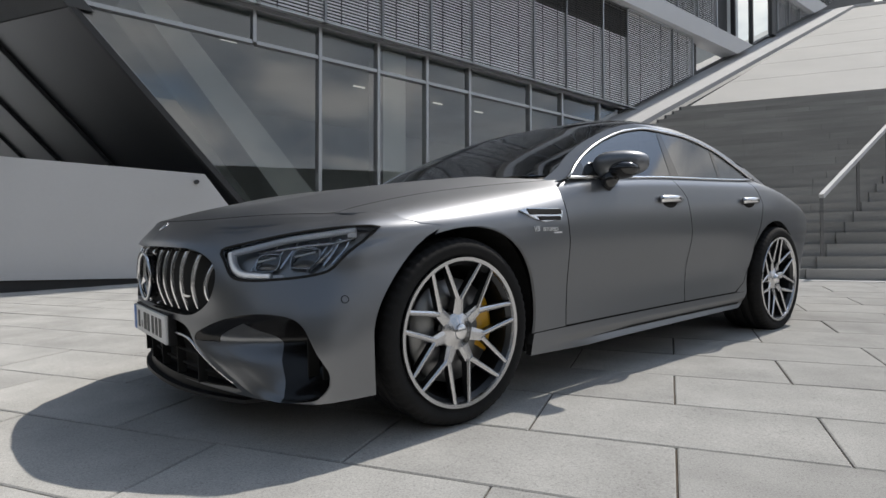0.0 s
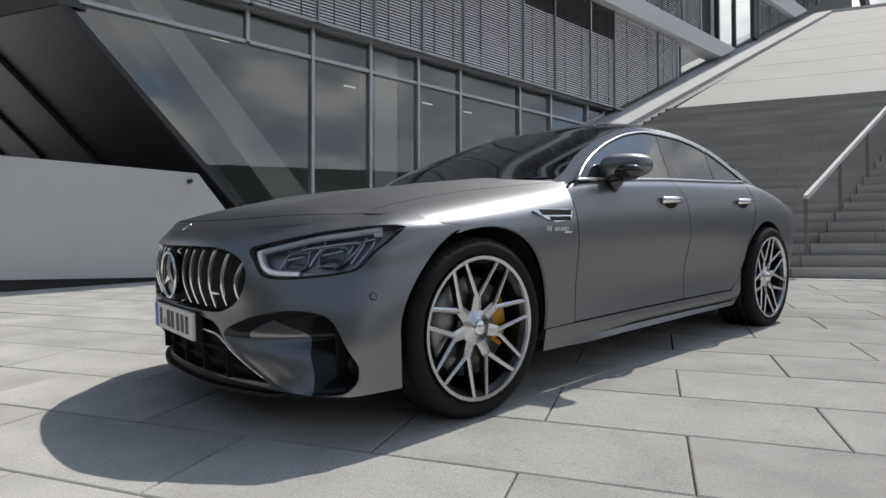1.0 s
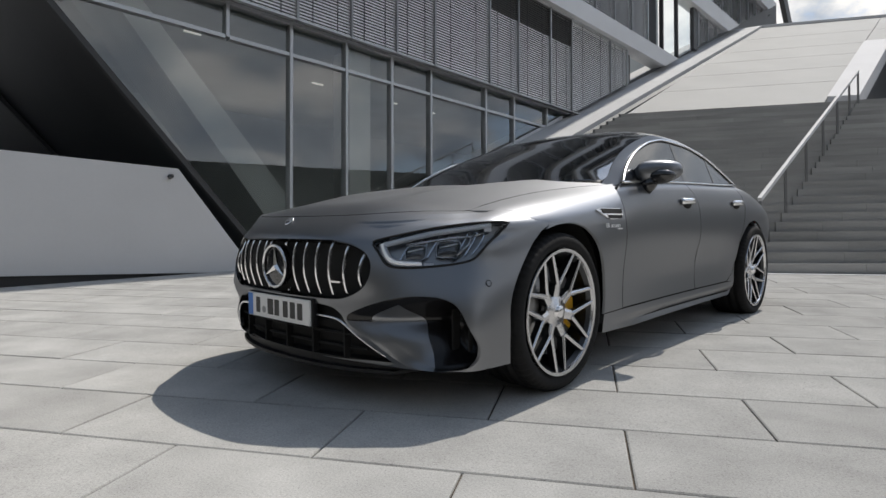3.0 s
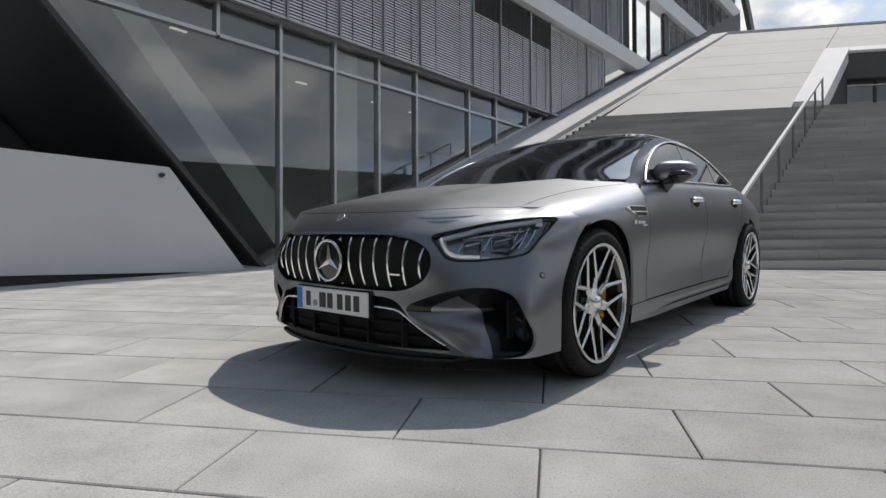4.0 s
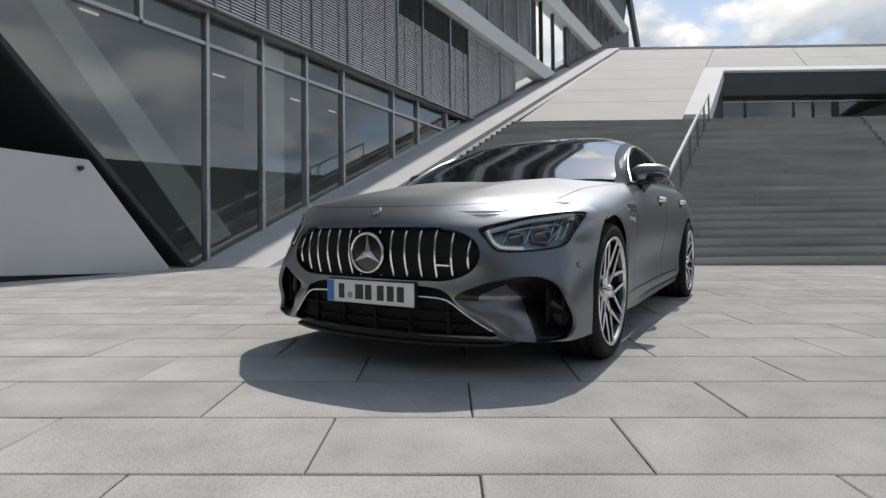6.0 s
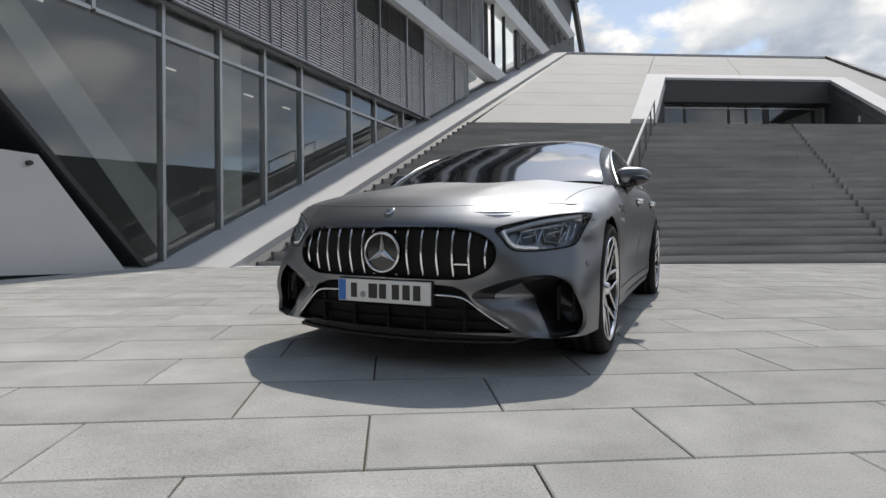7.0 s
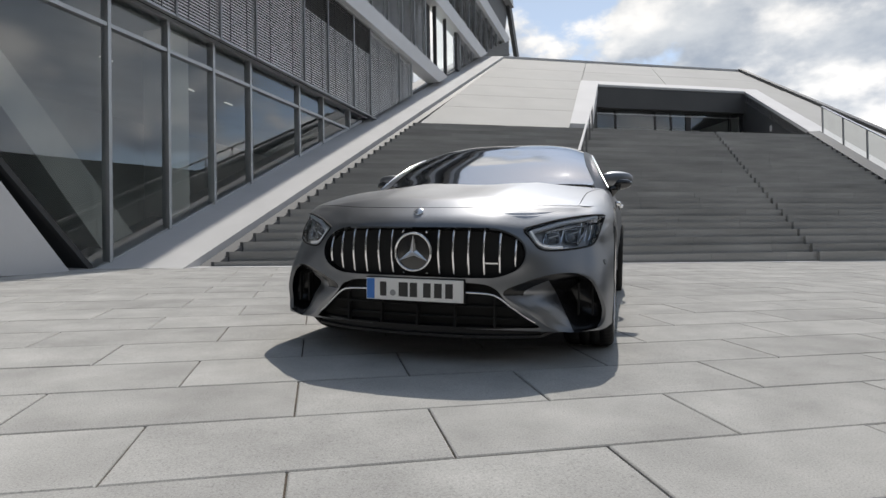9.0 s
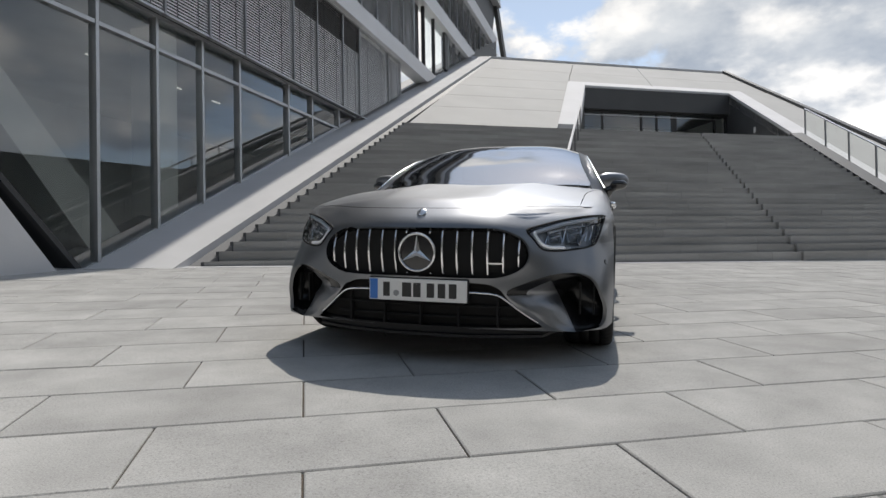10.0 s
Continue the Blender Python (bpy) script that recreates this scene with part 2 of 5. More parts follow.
# floors, back wall and inner columns
part("floor_slab", box((4.6, 0.15, 0.1), (30, 9, 0.35)), M_INSIDE, office)
part("ceiling_slab", box((1.0, 0.12, 4.70), (34, 9, 5.1)), M_INSIDE, office)
part("inner_wall", prism([(left_s(0.3) + 0.3, 6.5, 0.3), (34, 6.5, 0.3), (34, 6.5, 17), (left_s(17) + 0.3, 6.5, 17)], (0, 0.2, 0)), M_INSIDE, office)
bm = bmesh.new()
prism([(2.05 + (4.12 - z) / 1.25, 0.45, z) for z in (4.69, 0.36)] + [(2.58 + (4.12 - z) / 1.122, 0.45, z) for z in (0.36, 4.69)], (0, 1.25, 0), bm)
part("raking_column", bm, M_CONC, office, "pale raking concrete column behind the glass")
for s in (5.95, 13.4, 21.0):
    part("inner_column", box((s, 0.32, 0.35), (s + 0.52, 0.85, 4.7)), M_CONC, office)

bm = bmesh.new()
prism([(left_s(0.36) + 0.09, 0.13, 0.36), (left_s(0.36) + 0.15, 0.13, 0.36), (left_s(4.69) + 0.15, 0.13, 4.69), (left_s(4.69) + 0.09, 0.13, 4.69)], (0, 6.3, 0), bm)
part("inner_lining", bm, M_LINING, office)
for s, d in ((3.3, 1.6), (6.6, 2.6), (8.9, 2.6), (10.3, 2.6)):
    part("ceiling_light", box((s, d, 4.665), (s + 0.3, d + 0.035, 4.695)), M_TUBE, office, "slim lit ceiling light")

MULL = [3.33, 4.47, 5.64, 6.75, 7.85, 9.67, 10.76, 12.2]
TR_Z, TOP_Z = 4.14, 4.66
for s in MULL:
    lo = max(sill_z(s), 0.38) if s > 4 else TR_Z
    part("mullion", box((s - 0.028, -0.03, lo), (s + 0.028, 0.12, TOP_Z)), M_FRAME, office)
edges = [left_s(TR_Z) + 0.03] + MULL
for i in range(len(edges) - 1):
    part("transom", box((edges[i] + 0.036, -0.02, TR_Z - 0.03), (edges[i + 1] - 0.036, 0.10, TR_Z + 0.03)), M_FRAME, office)
part("head_rail", box((1.1, -0.025, TOP_Z), (13.3, 0.12, TOP_Z + 0.06)), M_FRAME, office)
# panes
def pane(outline, name="pane", mat=None, y=0.04):
    bm = bmesh.new()
    sheet([(s, y, z) for s, z in outline], (0, -1, 0), bm)
    ob = part(name, bm, mat or M_GLASS, office)
    ob.visible_shadow = False
    return ob


g = 0.036
for i in range(len(edges) - 1):
    a, b = edges[i] + g, edges[i + 1] - g
    pane([(a, TR_Z + 0.03), (b, TR_Z + 0.03), (b, TOP_Z), (a, TOP_Z)])
pane([(left_s(TR_Z - .03) + .06, TR_Z - 0.03), (4.43, TR_Z - 0.03), (4.43, 0.50), (left_s(0.50) + .06, 0.50)])
for i in range(1, len(MULL) - 1):
    a, b = MULL[i] + g, MULL[i + 1] - g
    pane([(a, sill_z(a)), (b, sill_z(b)), (b, TR_Z - 0.03), (a, TR_Z - 0.03)])
pane([(12.24, sill_z(12.24) + .02), (13.1, TOP_Z - .02), (12.24, TOP_Z - .02)])
# slanting edge frame of the glass, sill rail along the slope
bm = bmesh.new()
bar(bm, (left_s(0.38), 0.03, 0.38), (left_s(4.05), 0.03, 4.05), 0.035, 0.05, up=(0, 1, 0))
part("corner_frame", bm, M_DARK, office)
bm = bmesh.new()
bar(bm, (4.3, 0.03, sill_z(4.3)), (13.0, 0.03, sill_z(13.0)), 0.06, 0.03, up=(0, 1, 0))
part("sill_rail", bm, M_FRAME, office)
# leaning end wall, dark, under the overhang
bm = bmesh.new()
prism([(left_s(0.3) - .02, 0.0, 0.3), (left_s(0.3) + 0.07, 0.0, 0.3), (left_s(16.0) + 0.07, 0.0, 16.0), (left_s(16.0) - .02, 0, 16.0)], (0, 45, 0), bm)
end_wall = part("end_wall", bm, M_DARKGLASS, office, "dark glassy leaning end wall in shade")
for d in (4.75, 9.1, 13.6):
    zt = 3.98 + d * 0.2
    bm = bmesh.new()
    bar(bm, (left_s(0.3) - 0.05, d, 0.3), (left_s(zt) - 0.05, d, zt), 0.05, 0.05, up=(0, 1, 0))
    part("raking_mullion", bm, M_DARK, end_wall)
bm = bmesh.new()
prism([(left_s(z) - 0.06, d, z) for d, z in ((-0.03, 4.03), (9.0, 5.95), (9.0, 6.65), (-0.03, 4.73))], (0.3, 0, 0), bm)
part("fascia", bm, M_FASCIA, office, "dark grey fascia band")

# storeys: beams cut along the slope, sunblinds between them
def slope_cut(z0, z1, s0, s1):
    """Outline of a band of the facade cut by the slope below and by the leaning end."""
    pts = [(s0, z0)]
    c0, c1 = 4.45 + (z0 - 0.52) / 0.4695, 4.45 + (z1 - 0.52) / 0.4695
    e0, e1 = min(s1, c0), min(s1, c1)
    e0, e1 = min(e0, right_s(z0)), min(e1, right_s(z1))
    pts += [(e0, z0), (e1, z1), (s0, z1)]
    return pts


for z0, z1 in ((7.27, 7.80), (10.30, 10.95), (13.05, 13.75), (16.2, 16.9)):
    bm = bmesh.new()
    prism([(s, -0.42, z) for s, z in slope_cut(z0, z1, left_s(z0) if z0 < 8 else -6, 60)], (0, 0.5, 0), bm)
    part("floor_beam", bm, M_BEAM, office, "pale grey horizontal cladding beam")


def blind(s0, s1, z0, z1, pitch=0.056, open_from=99.0):
    """One sunblind: guide rails, cords and tilted slats, cut along the slope; the slats above open_from lie flat, with
    shade in their colour.
    """
    closed, opened = bmesh.new(), bmesh.new()
    z = z0 + 0.05
    while z < z1 - 0.01:
        e1 = min(s1 - 0.02, 4.45 + (z - 0.56) / 0.4695, right_s(z) - .1)
        if e1 > s0 + 0.05:
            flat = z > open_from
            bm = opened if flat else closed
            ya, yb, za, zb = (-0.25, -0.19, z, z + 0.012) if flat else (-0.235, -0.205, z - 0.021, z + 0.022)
            v = [bm.verts.new(p) for p in ((s0 + 0.02, ya, za), (e1, ya, za), (e1, yb, zb), (s0 + 0.02, yb, zb))]
            bm.faces.new(v)
            w = [bm.verts.new((p.co.x, p.co.y, p.co.z - 0.004)) for p in v]
            bm.faces.new(w[::-1])
            bm.faces.new((v[0], w[0], w[1], v[1]))
        z += pitch
    top_s = min(s1, 4.45 + (z1 - 0.56) / 0.4695, right_s(z1))
    ob = part("sunblind", box((s0 + 0.03, -0.27, z1 - 0.05), (max(top_s, s0 + 0.1) - 0.03, -0.16, z1 - 0.002)), M_FRAME, office, "grey slatted sunblind")
    tagged(part("slats", closed, M_BLIND, ob), kind="stuff")
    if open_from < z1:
        # flat slats take a darker grey that stands in for their shaded undersides
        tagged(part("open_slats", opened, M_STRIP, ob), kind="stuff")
    for s in (s0, s1):
        low = max(z0, sill_z(s))
        if low < z1 - .1 and s < right_s(z1) - 0.15:
            part("guide_rail", box((s - 0.022, -0.27, low), (s + 0.022 - (0.0005 if s == s1 else 0), -0.15, z1 - 0.052)), M_FRAME, ob)
    for k in (0.27, 0.73):
        sc = s0 + (s1 - s0) * k
        low = max(z0, sill_z(sc) + 0.05)
        if low < z1 - 0.2 and sc < right_s(z1) - 0.15:
            part("ladder_cord", box((sc - 0.011, -0.2395, low), (sc + 0.011, -0.2365, z1 - 0.053)), M_DARK, ob)
    if s0 > 0 and z0 < 5:
        part("bottom_rail", box((s0 + 0.03, -0.26, z0), (min(s1, 13.0) - 0.03, -0.17, z0 + 0.035)), M_FRAME, ob)
    return ob


DIV = [1.0, 2.2, 3.3, 4.45, 5.58, 6.68, 7.74, 9.55, 10.65, 12.05, 13.09, 15.27, 16.36]
for i in range(len(DIV) - 1):
    s0, s1 = DIV[i], DIV[i + 1]
    blind(s0, s1, 4.66, 7.27, open_from=6.5 if 9.5 < s0 < 13.0 else 99.0)
part("window_band", box((1.0, -0.02, 4.73), (17.0, 0.05, 7.27)), M_DARK, office, "dark window band behind the sunblinds")
# upper storeys
U1 = [-4.0 + 1.15 * k for k in range(20)]
for i in range(len(U1) - 1):
    if U1[i + 1] < 19.2:
        blind(U1[i], U1[i + 1], 7.8, 10.3, 0.062)
bm = bmesh.new()
prism([(s, -0.02, z) for s, z in slope_cut(7.8, 10.3, -5, 19.0)], (0, 0.06, 0), bm)
part("window_band", bm, M_DARK, office)
pane([(19.1, 7.85), (20.28, 7.97), (20.28, 10.3), (19.1, 10.3)], y=-0.2)
pane([(20.36, 7.99), (21.7, 8.62), (21.7, 10.3), (20.36, 10.3)], y=-0.2)
for s in (19.05, 20.32, 21.85):
    part("mullion", box((s - 0.035, -0.26, max(7.8, sill_z(s))), (s + (0.30 if s > 21 else 0.035), -0.12, 10.3)), M_DARK, office)
bm = bmesh.new()
prism([(s, -0.02, z) for s, z in [(22.2, sill_z(22.2)), (25.2, sill_z(25.2)), (25.28, 10.3), (22.2, 10.3)]], (0, 0.06, 0), bm)
part("window_band", bm, M_DARK, office)
for s in (22.3, 23.3, 24.3):
    blind(s, s + 1.0, 7.8, 10.3, 0.062)
for k in range(28):
    s = 2.0 + 1.15 * k
    blind(s, s + 1.15, 10.95, 13.05, 0.07)
bm = bmesh.new()
prism([(s, -0.02, z) for s, z in slope_cut(10.95, 13.05, 0, 60)], (0, 0.06, 0), bm)
part("window_band", bm, M_DARK, office)
bm = bmesh.new()
prism([(s, -0.02, z) for s, z in slope_cut(13.75, 16.2, 0, 60)], (0, 0.06, 0), bm)
part("window_band", bm, M_DARK, office)
bm = bmesh.new()
prism([(13.0, -0.03, sill_z(13.0) - 1.1), (34.0, -0.03, sill_z(34.0) - 1.5), (34.0, -0.03, sill_z(34.0) + 0.02), (13.0, -0.03, sill_z(13.0) + 0.02)], (0, 0.04, 0), bm)
part("base_band", bm, M_DARK, office, "dark band where the facade meets the slope")
# dark core behind the upper storeys
bm = bmesh.new()
prism([(s, 0.12, z) for s, z in ((-5, 11.2), (26.9, 11.2), (33.7, 14.28), (right_s(19.5) - 0.1, 19.5), (-5, 19.5))], (0, 0.2, 0), bm)
part("core_wall", bm, M_DARK, office)
bm = bmesh.new()
bar(bm, (right_s(12.9), -0.1, 12.9), (right_s(19.5), -0.1, 19.5), 0.35, 0.12, up=(0, 1, 0))
part("end_fin", bm, M_DARK, office)

# low painted wall flush with the facade, with a slanting end
barrier = tagged(new("barrier_wall"), "low pale painted wall with a slanting end and dark plinth", "wall")
barrier.matrix_basis = FACADE
bm = bmesh.new()
prism([(-9, -0.05, 0.42), (3.80, -0.05, 0.42), (2.57, -0.05, 1.96), (-9, -0.05, 1.96)], (0, 0.18, 0), bm)
part("panel", bm, M_BARRIER, barrier)
part("plinth", box((-9, 0.02, -0.2), (3.9, 0.12, 0.415)), M_DARK, barrier, "dark recessed plinth")
bm = bmesh.new()
bmesh.ops.create_cone(bm, cap_ends=True, segments=20, radius1=0.035, radius2=0.03, depth=0.07, matrix=pose(2.45, -0.085, 1.83, 90))
part("lamp", bm, M_DARK, barrier, "small dark round fitting")

# ---- stairs ----
Y0, Z0, RISE, TREAD = 8.31, 0.39, 0.16, 0.30
SLOPE = RISE / TREAD


def slope_z(y):
    return Z0 + SLOPE * (y - Y0)


def x_left(y):
    return -4.06 + (y - 8.31) * 0.583


def x_mid(y):
    return 1.56 + (y - 8.31) * 0.583


def x_mid2(y):
    return 6.80 + (y - 8.31) * 0.475


def x_right(y):
    return 12.87 + (y - 12) * 0.40 - 0.04


stairs = tagged(new("staircase"), "broad grey concrete staircase of long block steps rising to a terrace", "staircase")
rnd = random.Random(4)
N_STEPS = 26
for k in range(N_STEPS):
    y = Y0 + k * TREAD
    z = Z0 + k * RISE
    for left, right, fwd in ((x_left, x_mid, 0.0), (x_mid, x_mid2, -0.03), (x_mid2, x_right, -0.09)):
        a, b = left(y), right(y)
        if left is x_left:
            part("end_plate", box((a - 0.05, y + 0.004, z - 0.1), (a - 0.002, y + 0.03, z + RISE - 0.004)), M_FASCIA, stairs)
        yy = y + fwd
        joint = [a]
        q = a + rnd.uniform(0.6, 1.7)
        while q < b - 0.5:
            joint.append(q)
            q += rnd.uniform(1.45, 1.75)
        joint.append(b)
        for j in range(len(joint) - 1):
            part("step_block", box((joint[j] + 0.002, yy, z - (0.3 if k == 0 else 0.02)), (joint[j + 1] - 0.002, yy + TREAD + 0.14, z + RISE - rnd.uniform(0, 0.004))), M_STEP, stairs)

# kerb that closes the far end of the steps
bm = bmesh.new()
bar(bm, (x_right(8.2) + 0.02, 8.2, slope_z(8.2) + 0.05), (x_right(16.1) + 0.02, 16.1, slope_z(16.1) + 0.05), 0.20, 0.17)
part("end_kerb", bm, M_FASCIA, stairs, "dark kerb along the step ends")

# stringer between stairs and facade: dark side, pale coping, grey ledge
stringer = tagged(new("stair_stringer"), "broad pale stone coping rising beside the stairs under the windows", "stringer")
L = 25.2


def ramp_quad(o0, o1, lift0, lift1, y_start, length, thick):
    """A strip that climbs along the facade between two offsets across it."""
    pts = []
    for o, l in ((o0, lift0), (o1, lift1)):
        base = Vector((-4.63, 8.28, 0)) + Vector((o, 0, 0))
        pts.append([base + Vector((0.583 * d, d, slope_z(Y0 + d) + l)) for d in (y_start, length)])
    bm = bmesh.new()
    prism([pts[0][0], pts[1][0], pts[1][1], pts[0][1]], (0, 0, -thick), bm)
    return bm


part("coping", ramp_quad(-1.80, 0.30, 0.05, 0.185, -0.34, 19.65, 0.13), M_STRING, stringer, "broad pale coping strip")
part("side_strip", ramp_quad(-1.7, 0.53, -0.09, 0.075, -0.16, 19.55, 0.7), M_STRIP, stringer, "grey strip between coping and steps")

# sloping roof slab above the stairs with the terrace opening in it


def on(x, y, lift=0.0):
    return Vector((x, y, slope_z(y) + lift))


def x_slab(y):
    return 0.60 + (y - 16.15) * 0.553


roof = tagged(new("sloping_roof"), "pale panelled roof slope above the stairs around a terrace opening", "roof")
x_pl = lambda y: 5.38 + (y - 16.15) * 0.54
x_pr = lambda y: 6.12 + (y - 16.15) * 0.556
RI = lambda y: 12.87 + (y - 12) * 0.40
RO = lambda y: 18.30 + (y - 17.65) * 0.295
Y_IN, Y_OUT, Y_RIDGE = 22.37, 23.02, 27.9


def roof_panel(pts, name="roof_panel", mat=None, lift=0.10, thick=0.3, label=""):
    bm = bmesh.new()
    prism([on(x, y, lift) for x, y in pts], (0, 0, -thick), bm)
    return part(name, bm, mat or M_SLAB, roof, label)


e = 0.012
rows_y = [15.93, 18.0, 19.7, 21.4, Y_OUT]
for a, b in zip(rows_y, rows_y[1:]):
    a, b = a + e, b - e
    roof_panel([(x_slab(a), a), (x_pl(a) - e, a), (x_pl(b) - e, b), (x_slab(b), b)])
top_cuts = lambda y: [x_slab(y), 9.10 + (y - Y_OUT) * 0.545, 13.40 + (y - Y_OUT) * 0.45, RO(y) - 0.1]
for a, b in ((Y_OUT + e, 25.3 - e), (25.3 + e, Y_RIDGE)):
    ca, cb = top_cuts(a), top_cuts(b)
    for i in range(3):
        roof_panel([(ca[i] + e, a), (ca[i + 1] - e, a), (cb[i + 1] - e, b), (cb[i] + e, b)])
# white reveal strips of the opening
roof_panel([(x_pl(16.28), 16.28), (x_pr(16.28), 16.28), (x_pr(Y_IN), Y_IN), (x_pr(Y_OUT), Y_OUT), (x_pl(Y_OUT), Y_OUT)], "reveal_strip", M_WHITE, 0.16, 0.42, "white reveal strip")
roof_panel([(x_pr(Y_IN) + .01, Y_IN), (RI(Y_IN) - .01, Y_IN), (RI(Y_OUT) - .01, Y_OUT), (x_pr(Y_OUT) + .01, Y_OUT)], "reveal_strip", M_WHITE, 0.16, 0.10)
roof_panel([(RI(8.4), 8.4), (RI(8.4) + 0.9, 8.4), (RI(Y_OUT) + 0.9, Y_OUT), (RI(Y_OUT), Y_OUT)], "reveal_strip", M_WHITE, 0.14, 0.5)
roof_panel([(RI(8.4) + 0.91, 8.4), (RO(8.4), 8.4), (RO(Y_OUT), Y_OUT), (RI(Y_OUT) + 0.91, Y_OUT)], "side_panel", M_SLAB, 0.12, 0.5)
bm = bmesh.new()
bar(bm, on(RO(8.4), 8.4, 0.17), on(RO(27.95), 27.95, 0.17), 0.10, 0.09)
part("parapet", bm, M_DARK, roof, "dark parapet edge")
bm = bmesh.new()
bar(bm, on(x_slab(Y_RIDGE), Y_RIDGE + 0.05, 0.14), on(RO(Y_RIDGE) - 0.1, Y_RIDGE + 0.05, 0.14), 0.06, 0.05)
part("ridge_cap", bm, M_WHITE, roof)

terrace = tagged(new("terrace"), "sheltered terrace with dark glazed wall at the top of the stairs", "terrace")
LZ = slope_z(16.15) - 0.02
part("deck", box((6.0, 16.2, LZ - 0.4), (18.0, 24.3, LZ)), M_STEP, terrace)
part("header", box((9.45, 22.40, 7.04), (17.02, 22.62, 7.93)), M_FASCIA, terrace, "dark fascia above the windows")
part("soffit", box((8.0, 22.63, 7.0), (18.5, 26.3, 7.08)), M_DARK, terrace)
part("room_side", box((17.05, 22.9, LZ), (17.2, 25.79, 6.99)), M_INSIDE, terrace)
part("room_back", box((7.0, 25.8, LZ), (18.5, 26.0, 6.99)), M_INSIDE, terrace)
posts_x = (9.60, 10.62, 12.60, 13.40, 14.30, 16.5, 17.0)
for x0, x1 in zip(posts_x, posts_x[1:]):
    w = 0.13 if x0 == 14.30 else 0.04
    bm = sheet([(x0 + w, 22.8, LZ), (x1 - 0.05, 22.8, LZ), (x1 - 0.05, 22.8, 7.0), (x0 + w, 22.8, 7.0)], (0, -1, 0))
    part("window_pane", bm, M_GLASS, terrace).visible_shadow = False
    part("window_post", box((x0 - w, 22.76, LZ), (x0 + w, 22.86, 6.998)), M_DARK, terrace)
part("window_post", box((17.06, 22.76, LZ), (17.22, 22.86, 6.998)), M_DARK, terrace)
part("window_post", box((9.1, 22.76, LZ), (9.55, 22.86, 6.998)), M_DARK, terrace)
part("window_rail", box((9.6, 22.74, 6.84), (17.0, 22.755, 6.88)), M_FRAME, terrace)
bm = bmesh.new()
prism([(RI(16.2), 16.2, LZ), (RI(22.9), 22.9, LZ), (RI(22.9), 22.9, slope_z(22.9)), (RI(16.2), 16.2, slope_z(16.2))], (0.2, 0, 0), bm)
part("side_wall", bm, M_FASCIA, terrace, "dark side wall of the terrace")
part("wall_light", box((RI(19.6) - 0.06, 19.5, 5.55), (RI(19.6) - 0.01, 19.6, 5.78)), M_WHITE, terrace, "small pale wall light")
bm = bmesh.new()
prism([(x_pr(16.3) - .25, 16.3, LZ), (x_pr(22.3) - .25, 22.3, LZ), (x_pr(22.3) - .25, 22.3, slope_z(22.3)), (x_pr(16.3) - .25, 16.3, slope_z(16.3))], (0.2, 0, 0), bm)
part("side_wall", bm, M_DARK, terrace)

# handrail in the middle of the stairs
rail = tagged(new("stair_handrail"), "pale flat handrail on thin posts in the middle of the stairs", "handrail")
rx = lambda y: 1.80 + (y - 8.6) * 0.583
bm = bmesh.new()
bar(bm, (rx(8.6), 8.6, 1.47), (rx(15.6), 15.6, slope_z(15.6) + 0.93), 0.028, 0.028)
part("rail", bm, M_WHITE, rail, "pale flat rail")
for y in (8.6, 9.8, 11.0, 12.2, 13.4, 14.6, 15.6):
    z = Z0 + RISE * (int((y - Y0) / TREAD) + 1)
    part("post", box((rx(y) - 0.018, y - 0.018, z - 0.03), (rx(y) + 0.018, y + 0.018, slope_z(y) + 0.9)), M_STRIP, rail)
bal = tagged(new("glass_balustrade"), "glass balustrade with slim posts along the roof edge", "balustrade")
for k in range(7):
    y = 16.0 - 1.3 * k
    p0, p1 = on(RI(y) + 0.35, y, 0.1), on(RI(y - 1.3) + 0.35, y - 1.3, 0.1)
    part("post", box((p0.x - 0.02, y - 0.02, p0.z), (p0.x + 0.02, y + 0.02, p0.z + 1.0)), M_LEDGE, bal)
    bm = bmesh.new()
    sheet([p0 + Vector((0, 0, .08)), p1 + Vector((0, 0, .08)), p1 + Vector((0, 0, 1)), p0 + Vector((0, 0, 1))], (-1, 0, 0), bm)
    part("glass_panel", bm, M_CLEAR, bal).visible_shadow = False
    bm = bmesh.new()
    bar(bm, p0 + Vector((0, 0, 1.02)), p1 + Vector((0, 0, 1.02)), 0.022, 0.014)
    part("top_rail", bm, M_STEEL, bal)

# plain unseen dark blocks, added far off so car and windows reflect dark
for nm, m, w, h in (("far_block", pose(6, -27, -3, 0, 0, 8), 46, 15), ("far_block", pose(78, 2, -5, 0, 0, 84), 84, 19.5), ("far_block", pose(-30, -15, -3, 0, 0, -55), 40, 15)):
    tagged(part(nm, box((-w / 2, -5, 0), (w / 2, 5, h)), M_FAR_DARK, matrix=m), "plain dark block out of view, added to darken reflections", "building", kind="structure")


import mathutils.geometry

# ---- the car: x forward from the front axle, y to its left, z up from the ground ----
CAR_AXIS = radians(60.6)
axle = Vector((-1.590, 2.616, ground_z(-1.590, 2.616)))
fwd = Vector((-math.cos(CAR_AXIS), -math.sin(CAR_AXIS), 0))
fwd = (fwd - NRM * fwd.dot(NRM)).normalized()
lft = NRM.cross(fwd)
CAR = Matrix.Translation(axle) @ Matrix((fwd, lft, NRM)).transposed().to_4x4()



